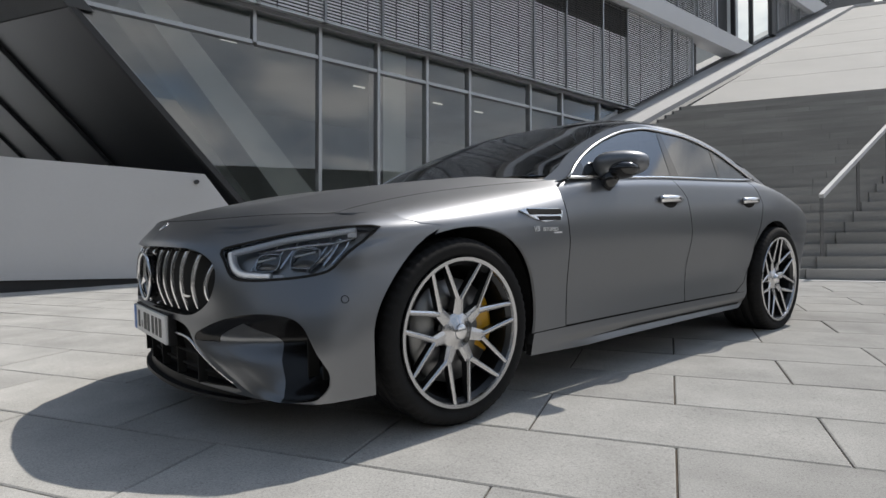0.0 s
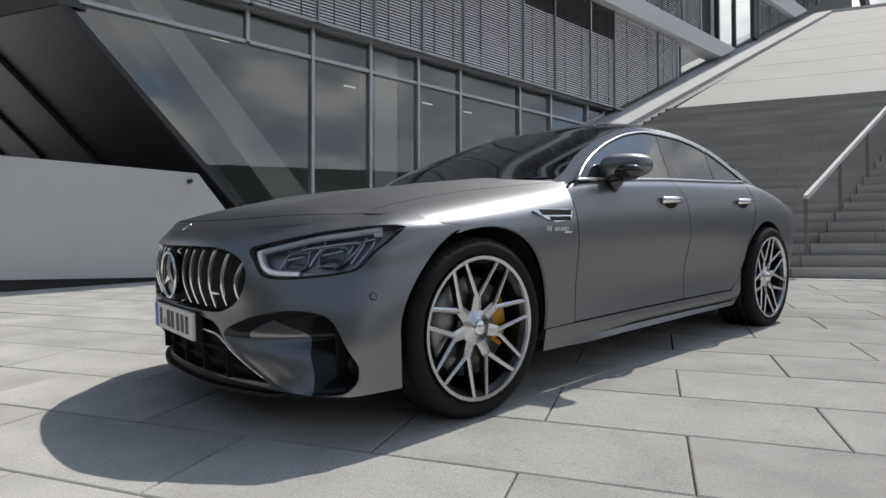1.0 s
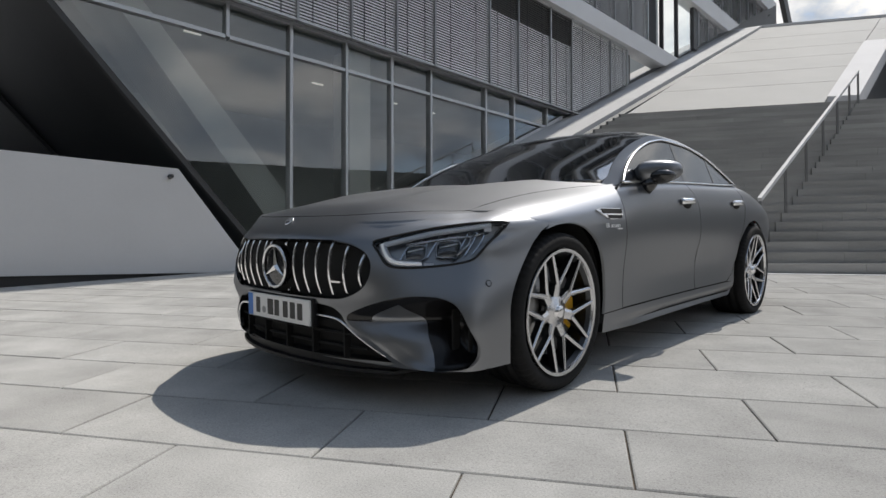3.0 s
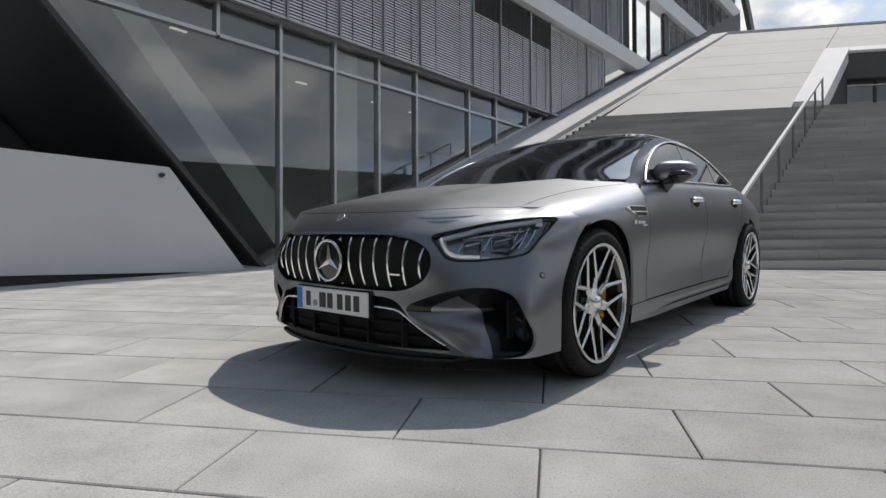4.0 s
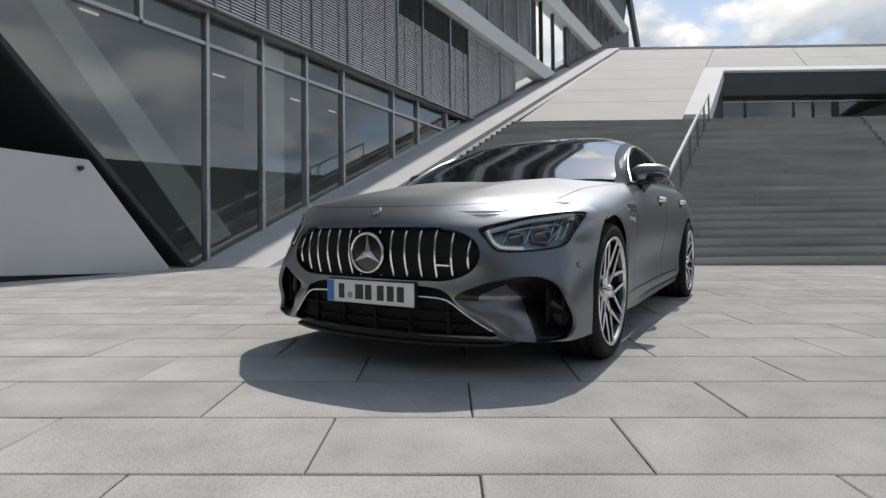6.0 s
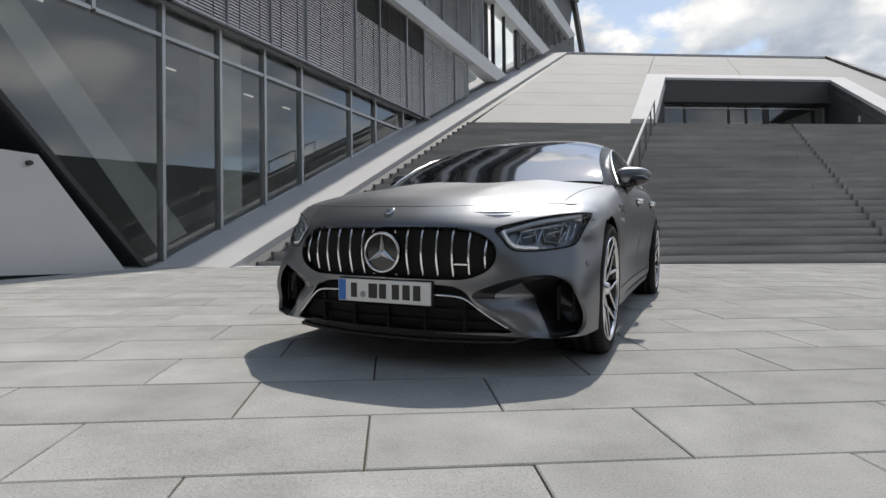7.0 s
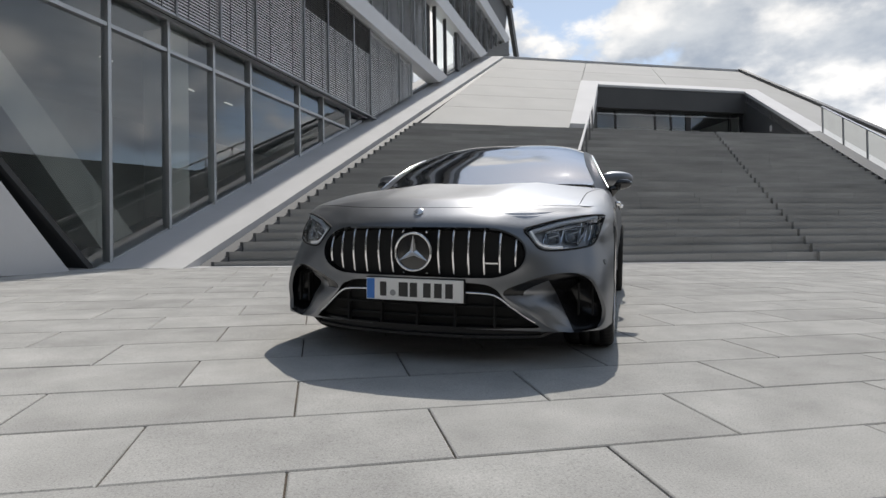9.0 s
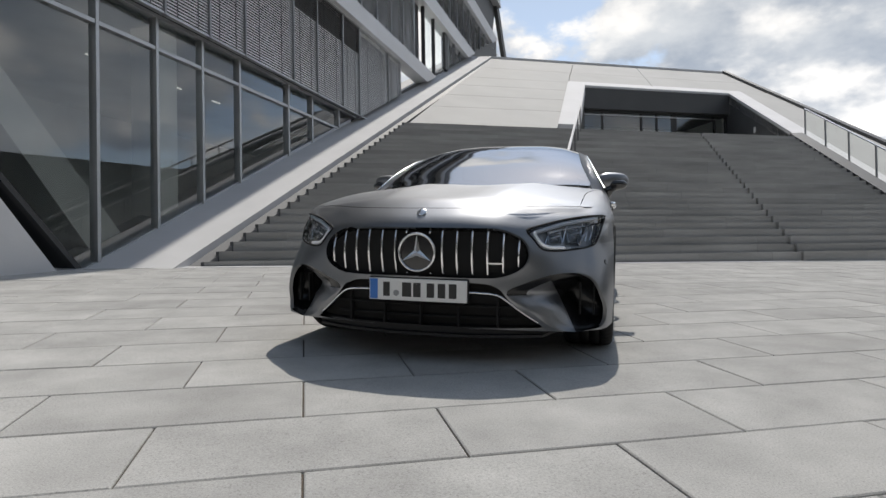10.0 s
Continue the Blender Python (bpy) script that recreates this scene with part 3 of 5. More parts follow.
def paint_material(name, color, tight, broad, share):
    """Satin metallic paint: a tight and a broad metallic gloss mixed, with fine flakes and faint dust."""
    m = material(name, color, tight, metal=1.0, vary=0.02, scale=1.0, fine=0.04, fine_scale=900)
    nodes, links = m.node_tree.nodes, m.node_tree.links
    first = nodes["Principled BSDF"]
    second = nodes.new("ShaderNodeBsdfPrincipled")
    second.inputs["Metallic"].default_value = 1.0
    second.inputs["Roughness"].default_value = broad
    links.new(first.inputs["Base Color"].links[0].from_socket, second.inputs["Base Color"])
    mix = nodes.new("ShaderNodeMixShader")
    mix.inputs[0].default_value = share
    links.new(first.outputs[0], mix.inputs[1])
    links.new(second.outputs[0], mix.inputs[2])
    links.new(mix.outputs[0], nodes["Material Output"].inputs["Surface"])
    return m


M_PAINT = paint_material("matt_grey_paint", (0.222, 0.229, 0.242), 0.29, 0.54, 0.38)
M_GLOSS = material("gloss_black", (0.012, 0.012, 0.013), 0.10, vary=0.1, scale=4, coat=0.5)
M_BLACK = material("black_plastic", (0.011, 0.011, 0.012), 0.5, spec=0.25, vary=0.15, scale=9, fine=0.1, fine_scale=200)
M_VOID = material("black_void", (0.006, 0.006, 0.006), 0.9)
M_DUCT = material("black_duct", (0.008, 0.008, 0.009), 0.2, vary=0.1, scale=8, spec=0.35)
M_CHROME = material("satin_chrome", (0.78, 0.78, 0.79), 0.22, metal=1.0, vary=0.02, scale=5)
M_RUBBER = material("tyre_rubber", (0.013, 0.013, 0.0135), 0.85, spec=0.25, vary=0.2, scale=14, fine=0.15, fine_scale=160, bump=0.2, bump_scale=150)
M_ALLOY = material("machined_alloy", (0.60, 0.60, 0.61), 0.27, metal=1.0, vary=0.05, scale=6, fine=0.04, fine_scale=300)
M_ALLOY_D = material("grey_alloy", (0.055, 0.057, 0.06), 0.4, metal=0.9, vary=0.08, scale=6)
M_DISC = material("brake_steel", (0.30, 0.30, 0.30), 0.45, metal=1.0, vary=0.08, scale=20, fine=0.06)
M_CALIPER = material("yellow_caliper", (0.62, 0.33, 0.012), 0.4, vary=0.06, scale=20, coat=0.4)
M_LAMP_IN = material("lamp_housing", (0.34, 0.345, 0.35), 0.42, metal=1.0, vary=0.1, scale=20)
M_CRYSTAL = material("lamp_crystal", (0.55, 0.57, 0.60), 0.12, metal=0.85, vary=0.1, scale=30)
M_DRL = material("lamp_light_guide", (0.92, 0.93, 0.95), 0.3, vary=0.03, scale=30)
M_PROJ = material("projector_glass", (0.06, 0.065, 0.07), 0.05, metal=0.4, coat=1.0)
M_PLATE = material("plate_white", (0.70, 0.70, 0.69), 0.45, vary=0.04, scale=10)
M_BLUE = material("plate_blue", (0.03, 0.16, 0.50), 0.45)
M_INK = material("plate_black", (0.02, 0.02, 0.02), 0.5)
M_CARGLASS = glass_material("tinted_car_glass", (0.50, 0.55, 0.58), 0.12, rough=0.05, ior=2.8)
M_SIDEGLASS = glass_material("side_glass", (0.5, 0.55, 0.58), 0.15, ior=2.35)
M_LENS = glass_material("lamp_lens", (0.97, 0.98, 1.0), 0.95, ior=1.38)
M_BADGE = material("satin_badge", (0.86, 0.86, 0.87), 0.35, metal=0.1)
M_TRIM = material("cabin_black", (0.02, 0.02, 0.021), 0.7, vary=0.2, scale=5)


def ease(t):
    t = min(1.0, max(0.0, t))
    return t * t * (3 - 2 * t)


def pchip(xs, ys):
    """A smooth curve through points with no overshoot."""
    pts = sorted(zip(xs, ys))
    x = np.array([p[0] for p in pts], float)
    y = np.array([p[1] for p in pts], float)
    h = np.diff(x)
    d = np.diff(y) / h
    m = np.zeros(len(x))
    for i in range(1, len(x) - 1):
        if d[i - 1] * d[i] > 0:
            w1, w2 = 2 * h[i] + h[i - 1], h[i] + 2 * h[i - 1]
            m[i] = (w1 + w2) / (w1 / d[i - 1] + w2 / d[i])
    m[0], m[-1] = d[0], d[-1]

    def f(q):
        q = min(max(q, x[0]), x[-1])
        i = int(min(max(np.searchsorted(x, q) - 1, 0), len(h) - 1))
        t = (q - x[i]) / h[i]
        return float((1 + 2 * t) * (1 - t) ** 2 * y[i] + t * (1 - t) ** 2 * h[i] * m[i] + t * t * (3 - 2 * t) * y[i + 1] + t * t * (t - 1) * h[i] * m[i + 1])
    return f


def spline(pts):
    """A smooth curve through 3D points at knots: rows of (knot, x, y, z)."""
    k = np.array([p[0] for p in pts], float)
    P = np.array([p[1:] for p in pts], float)
    h = np.diff(k)
    d = np.diff(P, axis=0) / h[:, None]
    m = np.zeros_like(P)
    m[1:-1] = (d[:-1] * h[1:, None] + d[1:] * h[:-1, None]) / (h[1:] + h[:-1])[:, None]
    m[0], m[-1] = d[0], d[-1]

    def f(q):
        q = min(max(q, k[0]), k[-1])
        i = int(min(max(np.searchsorted(k, q) - 1, 0), len(h) - 1))
        t = (q - k[i]) / h[i]
        return (1 + 2 * t) * (1 - t) ** 2 * P[i] + t * (1 - t) ** 2 * h[i] * m[i] + t * t * (3 - 2 * t) * P[i + 1] + t * t * (t - 1) * h[i] * m[i + 1]
    return f


# crest of the side (hood edge, belt, rear shoulder), widest line, middle and sill
YC = pchip([0.46, 0.30, 0.0, -0.35, -0.65, -0.80, -1.2, -1.65, -2.4, -2.65, -2.8, -3.0, -3.4, -3.9, -4.12], [0.775, 0.78, 0.785, 0.81, 0.850, 0.868, 0.876, 0.868, 0.862, 0.855, 0.838, 0.80, 0.73, 0.65, 0.60])
ZC = pchip([0.46, 0.30, 0.0, -0.35, -0.65, -0.80, -1.2, -1.65, -2.4, -2.65, -2.8, -3.0, -3.4, -3.9, -4.12], [0.825, 0.862, 0.912, 0.950, 0.975, 0.985, 0.999, 1.014, 1.025, 1.032, 1.04, 1.035, 0.99, 0.90, 0.87])
YW = pchip([0.46, 0.30, 0.17, 0.0, -0.3, -0.65, -1.2, -1.9, -2.4, -2.9, -3.3, -3.7, -4.12], [0.90, 0.93, 0.95, 0.963, 0.956, 0.946, 0.942, 0.945, 0.955, 0.975, 0.955, 0.885, 0.72])
YM = pchip([0.4, 0.0, -0.4, -0.65, -1.5, -2.2, -2.6, -2.9, -3.4, -4.12], [0.952, 0.962, 0.945, 0.926, 0.906, 0.918, 0.955, 0.970, 0.930, 0.71])
YL = pchip([0.4, -0.4, -1.5, -2.4, -2.9, -3.4, -4.12], [0.955, 0.943, 0.936, 0.945, 0.953, 0.90, 0.70])


def side(x, q):
    """Flank of the body at x; q runs from the sill (0.2) to the crest (1.10)."""
    yc, zc, yw = YC(x), ZC(x), YW(x)
    ks = (0.2, 0.45, 0.72, 0.86, 0.98, 1.10)
    zz = (0.2, 0.45, 0.72, 0.72 + (zc - 0.72) * 0.48, 0.72 + (zc - 0.72) * 0.83, zc)
    yy = (YL(x), YM(x), yw, yc + (yw - yc) * 0.86, yc + (yw - yc) * 0.50, yc)
    p = spline([(k, 0, y, z) for k, y, z in zip(ks, yy, zz)])(q)
    return Vector((x, p[1], p[2]))


def side_at(x, z):
    """Flank of the body at x and height z."""
    q = z
    for _ in range(5):
        q += z - side(x, q).z
    return side(x, q)


ZMID = pchip([0.82, 0.6, 0.3, 0.0, -0.3, -0.6, -0.8], [0.805, 0.862, 0.915, 0.957, 0.990, 1.016, 1.030])


def hood(x, y):
    t = min(abs(y) / YC(min(x, 0.46)), 1.15)
    zc = ZC(x) if x < 0.46 else 0.825 - (x - 0.46) * 0.15
    ridge = 0.30 + 0.10 * min(1, max(0, (0.7 - x) / 1.2))
    dome = 0.019 * math.exp(-math.sqrt((abs(y) - ridge) ** 2 + 0.0004) / 0.13) * min(1, max(0, (0.7 - x) / 0.5))
    return Vector((x, y, zc + (ZMID(x) - zc) * (1 - t ** 2.0) + dome - 0.008 * max(0, (1 - (abs(y) / 0.2) ** 2)) * min(1, max(0, (0.6 - x) / 0.5))))


# cabin: rail along the top of the side windows and the centre line
RAIL_X = [-0.60, -0.735, -0.853, -1.012, -1.211, -1.442, -1.697, -2.01, -2.378, -2.651, -2.80, -3.0, -3.4, -3.9, -4.12]
YR = pchip(RAIL_X, [0.850, 0.876, 0.843, 0.803, 0.764, 0.733, 0.718, 0.723, 0.757, 0.815, 0.838, 0.80, 0.73, 0.65, 0.60])
ZR = pchip(RAIL_X, [0.950, 0.986, 1.064, 1.147, 1.224, 1.286, 1.318, 1.309, 1.241, 1.117, 1.043, 1.037, 0.992, 0.902, 0.872])
ZT = pchip([-0.55, -0.62, -0.75, -1.0, -1.25, -1.5, -1.75, -2.0, -2.4, -2.8, -3.2, -3.6, -3.9, -4.12], [0.979, 1.012, 1.075, 1.195, 1.30, 1.39, 1.435, 1.448, 1.422, 1.345, 1.215, 1.065, 0.965, 0.93])


def cabin(x, y):
    t = min(abs(y) / YR(x), 1.0)
    return Vector((x, y, ZR(x) + (ZT(x) - ZR(x)) * (1 - t ** 3.4) ** 0.8))


def window_side(x, z):
    return Vector((x, 0.876 - 0.5 * (z - 1.0) - 0.05 * (z - 1.0) * (1.32 - z), z))


# front end: levels from the lower edge up to the hood, each from the middle to the wheel arch
US = (0.0, 0.2, 0.4, 0.55, 0.7, 0.82, 0.92, 1.0)
LEVEL_LIP = [(.840, 0, .20), (.832, .2, .20), (.798, .42, .20), (.745, .6, .195), (.688, .735, .19), (.615, .845, .19), (.500, .918, .195), (.295, .957, .20)]
LEVEL_LOW = [(.872, 0, .36), (.866, .2, .36), (.846, .42, .36), (.806, .58, .36), (.748, .72, .36), (.650, .843, .36), (.528, .924, .36), (.343, .962, .36)]
LEVEL_PLATE = [(.878, 0, .47), (.871, .2, .47), (.848, .40, .475), (.808, .555, .48), (.742, .69, .48), (.645, .815, .48), (.520, .905, .48), (.336, .960, .48)]
LEVEL_GRILLE = [(.894, 0, .585), (.885, .2, .585), (.853, .40, .585), (.800, .55, .59), (.700, .68, .60), (.585, .80, .61), (.460, .89, .62), (.275, .957, .62)]
LEVEL_LAMP = [(.885, 0, .705), (.873, .2, .705), (.835, .40, .703), (.760, .535, .703), (.655, .66, .708), (.522, .79, .713), (.375, .900, .723), (.092, .951, .762)]
LEVEL_BROW = [(0.846, 0, 0.761), (0.832, 0.2, 0.763), (0.784, 0.4, 0.762), (0.704, 0.532, 0.76), (0.607, 0.655, 0.7675), (0.49, 0.785, 0.777), (0.338, 0.899, 0.786), (0.088, 0.934, 0.8)]
LEVEL_TOP = [(.795, 0, .812), (.782, .2, .814), (.735, .40, .816), (.658, .53, .816), (.555, .65, .818), (.440, .775, .825), (.285, .866, .838), (.087, .914, .852)]
LEVELS = [(0.00, LEVEL_LIP), (0.25, LEVEL_LOW), (0.45, LEVEL_PLATE), (0.62, LEVEL_GRILLE), (0.78, LEVEL_LAMP), (0.90, LEVEL_BROW), (1.00, LEVEL_TOP)]
top = []
for x, y, z in LEVELS[-1][1]:
    if y < 0.78:
        top.append((x, y, hood(x, y).z - 0.003))
    else:
        q = 0.95
        for _ in range(40):
            q += (y - side(x, q).y) * -0.5
        top.append((x, y, side(x, q).z))
LEVELS[-1] = (1.0, top)
ROWS_U = [(v, spline([(u, *p) for u, p in zip(US, pts)])) for v, pts in LEVELS]


ARCH_F, ARCH_R = (-0.045, 0.400, 0.392), (-2.90, 0.352, 0.402)


def arch_reach(z):
    """Forward half width of the front wheel arch; it opens out below the fender."""
    return 0.392 + 0.052 * ease((0.74 - z) / 0.34)


def arch_gap(v):
    """How far the last rib of the front end lies short of the wheel arch."""
    x, y, z = spline([(k, *f(1.0)) for k, f in ROWS_U])(v)
    return ARCH_F[0] + arch_reach(z) * math.sqrt(max(0.0, 1 - (max(z - 0.40, 0.3 * (z - 0.40)) / 0.392) ** 2)) - x


KNOT_V = [i / 24 for i in range(20)]
ARCH_DX = pchip(KNOT_V + [0.83, 0.90, 1.0], [arch_gap(v) for v in KNOT_V] + [0.0, 0.0, 0.0])


def front(u, v):
    s = -1 if u < 0 else 1
    a = abs(u)
    x, y, z = (float(c) for c in spline([(k, *f(a)) for k, f in ROWS_U])(v))
    if v > 0.86 and x < 0.46 and y > 0.70:
        # run flush into the fender
        w = ease((v - 0.86) / 0.11) * ease((a - 0.82) / 0.12)
        if w > 0 and z < ZC(x) - 0.002:
            y += (side_at(x, z).y - 0.001 - y) * w
    if a > 0.80:
        # meet the round wheel arch and the fender behind it
        x += ARCH_DX(v) * ease((a - 0.80) / 0.2)
        w = ease((v - 0.62) / 0.15) * ease((a - 0.91) / 0.085)
        if w > 0 and x < 0.46 and z < ZC(x) - 0.002:
            y += (side_at(x, z).y - 0.001 - y) * w
    if v > 0.955 and y < 0.825:
        w = ease((v - 0.955) / 0.04) * ease((0.825 - y) / 0.03)
        z += (hood(x, y).z - 0.0015 - z) * w
    return Vector((x, s * y, z))


FRONT_GRID = [(u / 40, v / 40, front(u / 40, v / 40)) for u in range(41) for v in range(41)]


def front_uv(y, z):
    """The place on the front end seen at (y, z) from ahead."""
    s = -1 if y < 0 else 1
    y = abs(y)
    u, v, _ = min(FRONT_GRID, key=lambda g: (g[2].y - y) ** 2 + (g[2].z - z) ** 2)
    for _ in range(6):
        p = front(u, v)
        a = (front(min(u + 1e-3, 1), v) - p) / max(min(u + 1e-3, 1) - u, 1e-9)
        b = (front(u, min(v + 1e-3, 1)) - p) / max(min(v + 1e-3, 1) - v, 1e-9)
        det = a.y * b.z - a.z * b.y
        if abs(det) < 1e-9:
            break
        dy, dz = y - p.y, z - p.z
        u = min(max(u + (dy * b.z - dz * b.y) / det, 0), 0.999)
        v = min(max(v + (a.y * dz - a.z * dy) / det, 0), 0.999)
    return s * u, v


def inside(p, poly):
    x, y = p
    c = False
    n = len(poly)
    j = n - 1
    for i in range(n):
        xi, yi = poly[i]
        xj, yj = poly[j]
        if (yi > y) != (yj > y) and x < (xj - xi) * (y - yi) / (yj - yi) + xi:
            c = not c
        j = i
    return c


def dense(poly, step, closed=True):
    out = []
    n = len(poly)
    for i in range(n if closed else n - 1):
        a, b = Vector(poly[i]), Vector(poly[(i + 1) % n])
        k = max(1, int((b - a).length / step))
        out += [tuple(a.lerp(b, j / k)) for j in range(k)]
    if not closed:
        out.append(tuple(poly[-1]))
    return out


def rounded(poly, step=0.02, tension=0.5):
    """A closed smooth loop through a few corners."""
    n = len(poly)
    out = []
    for i in range(n):
        p0, p1, p2, p3 = (Vector(poly[(i + k) % n]) for k in (-1, 0, 1, 2))
        m1, m2 = (p2 - p0) * tension, (p3 - p1) * tension
        k = max(2, int((p2 - p1).length / step))
        for j in range(k):
            t = j / k
            out.append(tuple((1 + 2 * t) * (1 - t) ** 2 * p1 + t * (1 - t) ** 2 * m1 + t * t * (3 - 2 * t) * p2 + t * t * (t - 1) * m2))
    return out


def panel_mesh(name, fn, outline, holes=(), step=0.04, thick=0.014, scale=(1, 1), mirror=False, off=0.0, bend=None):
    """A skin over fn inside an outline in its two coordinates, with holes, and a returned edge."""
    sx, sy = scale
    loops = [[(a * sx, b * sy) for a, b in dense([(p[0], p[1]) for p in outline], step / max(sx, sy))]]
    for h in holes:
        loops.append([(a * sx, b * sy) for a, b in h])
    pts, edges = [], []
    for lp in loops:
        base = len(pts)
        pts += [Vector(p) for p in lp]
        edges += [(base + i, base + (i + 1) % len(lp)) for i in range(len(lp))]
    edge_pts = np.array([(p.x, p.y) for p in pts])
    lo, hi = edge_pts[:len(loops[0])].min(0), edge_pts[:len(loops[0])].max(0)
    j = 0
    y = lo[1] + step * 0.5
    while y < hi[1]:
        x = lo[0] + step * (0.5 if j % 2 else 0.0)
        while x < hi[0]:
            if inside((x, y), loops[0]) and not any(inside((x, y), h) for h in loops[1:]):
                if np.min(np.hypot(edge_pts[:, 0] - x, edge_pts[:, 1] - y)) > step * 0.55:
                    pts.append(Vector((x, y)))
            x += step
        y += step * 0.87
        j += 1
    vs, es, fs, ov, oe, of = triangulate(pts, edges)
    sgn = -1 if mirror else 1

    def place(a, b):
        p = fn(a / sx, b / sy)
        return Vector((p.x, sgn * p.y, p.z))

    co, nr = [], []
    for p in vs:
        c = place(p.x, p.y)
        d = 0.004
        n = (place(p.x + d, p.y) - place(p.x - d, p.y)).cross(place(p.x, p.y + d) - place(p.x, p.y - d))
        n.normalize()
        ref = c - Vector((min(max(c.x, -3.3), 0.25), 0, 0.5))
        if n.dot(ref) < 0:
            n = -n
        if bend:
            n = bend(p.x / sx, p.y / sy, n, sgn)
        co.append(c + n * off)
        nr.append(n)
    faces = []
    for f in fs:
        c = sum((vs[i] for i in f), Vector((0, 0))) / len(f)
        if inside(c, loops[0]) and not any(inside(c, h) for h in loops[1:]):
            fn_ = (co[f[1]] - co[f[0]]).cross(co[f[2]] - co[f[0]])
            faces.append(tuple(f) if fn_.dot(nr[f[0]]) > 0 else tuple(f[::-1]))
    skin_faces = len(faces)
    count = {}
    for f in faces:
        for i in range(len(f)):
            e = (f[i], f[(i + 1) % len(f)])
            count[frozenset(e)] = None if frozenset(e) in count else e
    if thick:
        dup = {}
        for e in [e for e in count.values() if e]:
            for i in e:
                if i not in dup:
                    dup[i] = (len(co), len(co) + 1)
                    co.append(co[i].copy())
                    nr.append(nr[i])
                    co.append(co[i] - nr[i] * thick)
                    nr.append(nr[i])
            a, b = e
            faces.append((dup[b][0], dup[a][0], dup[a][1], dup[b][1]))
    me = bpy.data.meshes.new(name)
    me.from_pydata(co, [], faces)
    for p in me.polygons[skin_faces:]:
        p.material_index = 1
    me.update()
    me.shade_smooth()
    me.normals_split_custom_set_from_vertices([tuple(n) for n in nr])
    return me


def triangulate(pts, edges):
    return mathutils.geometry.delaunay_2d_cdt(pts, edges, [], 0, 1e-6)


def tube(bm, pts, radius, seg=8, closed=False, flat=1.0):
    """A round bar along a line of points."""
    pts = [Vector(p) for p in pts]
    n = len(pts)
    rings = []
    for i, p in enumerate(pts):
        a = pts[(i - 1) % n] if closed or i else pts[0]
        b = pts[(i + 1) % n] if closed or i < n - 1 else pts[-1]
        d = (b - a).normalized()
        r = d.cross(Vector((0, 0, 1)))
        if r.length < 0.05:
            r = d.cross(Vector((1, 0, 0)))
        r.normalize()
        u = r.cross(d)
        rings.append([bm.verts.new(p + r * math.cos(k * 2 * math.pi / seg) * radius + u * math.sin(k * 2 * math.pi / seg) * radius * flat) for k in range(seg)])
    for i in range(n if closed else n - 1):
        A, B = rings[i], rings[(i + 1) % n]
        for k in range(seg):
            bm.faces.new((A[k], A[(k + 1) % seg], B[(k + 1) % seg], B[k]))
    if not closed:
        bm.faces.new(rings[0])
        bm.faces.new(rings[-1][::-1])
    bmesh.ops.recalc_face_normals(bm, faces=bm.faces)
    return bm


def slope_of(fn, a, b, d=0.004):
    """Outward direction of a surface of the car's left half."""
    n = (fn(a + d, b) - fn(a - d, b)).cross(fn(a, b + d) - fn(a, b - d)).normalized()
    return n if n.z > 0 else -n


CREST = {}


def crest_n(x):
    """Shared direction along the line between hood and fender."""
    k = round(x, 2)
    if k not in CREST:
        CREST[k] = (slope_of(hood, k, YC(k) - 0.02) + slope_of(side, k, 1.09)).normalized()
    return CREST[k]


NOSE = []


def nose_n(y):
    """Place of the hood's front edge at y and the shared direction there."""
    if not NOSE:
        for k in range(43):
            u = 0.02 * k + 0.001
            p = front(u, 1.0)
            NOSE.append((p.y, u, p.x, (slope_of(front, u, 0.90) + slope_of(hood, p.x - 0.02, p.y)).normalized()))
    for a, b in zip(NOSE, NOSE[1:]):
        if abs(y) <= b[0]:
            t = max(0.0, (abs(y) - a[0]) / (b[0] - a[0]))
            return a[1] + (b[1] - a[1]) * t, a[2] + (b[2] - a[2]) * t, a[3].lerp(b[3], t)
    return NOSE[-1][1:]


def bend_hood(x, y, n, sgn):
    u, edge_x, c = nose_n(y)
    w = ease((x - edge_x + 0.34) / 0.34) * (1 - 0.35 * ease((u - 0.5) / 0.2) - 0.65 * ease((u - 0.72) / 0.12))
    if w > 0:
        n = n.lerp(Vector((c.x, c.y if y > 0 else -c.y, c.z)), w).normalized()
    w = ease((abs(y) / YC(min(x, 0.46)) - 0.30) / 0.70)
    w *= ease((0.66 - x) / 0.26)
    if w <= 0:
        return n
    c = crest_n(min(x, 0.46))
    return n.lerp(Vector((c.x, c.y if y > 0 else -c.y, c.z)), w).normalized()


def bend_side(x, q, n, sgn):
    w = ease((q - 0.74) / 0.36) * ease((x + 0.78) / 0.15)
    if w <= 0:
        return n
    c = crest_n(min(x, 0.46))
    return n.lerp(Vector((c.x, sgn * c.y, c.z)), w).normalized()


def bend_rail(x, y, n, sgn):
    w = 0.94 * ease((x + 2.1) / 0.6)
    return n.lerp(Vector((0.15, sgn * 0.95, 0.28)), w).normalized()


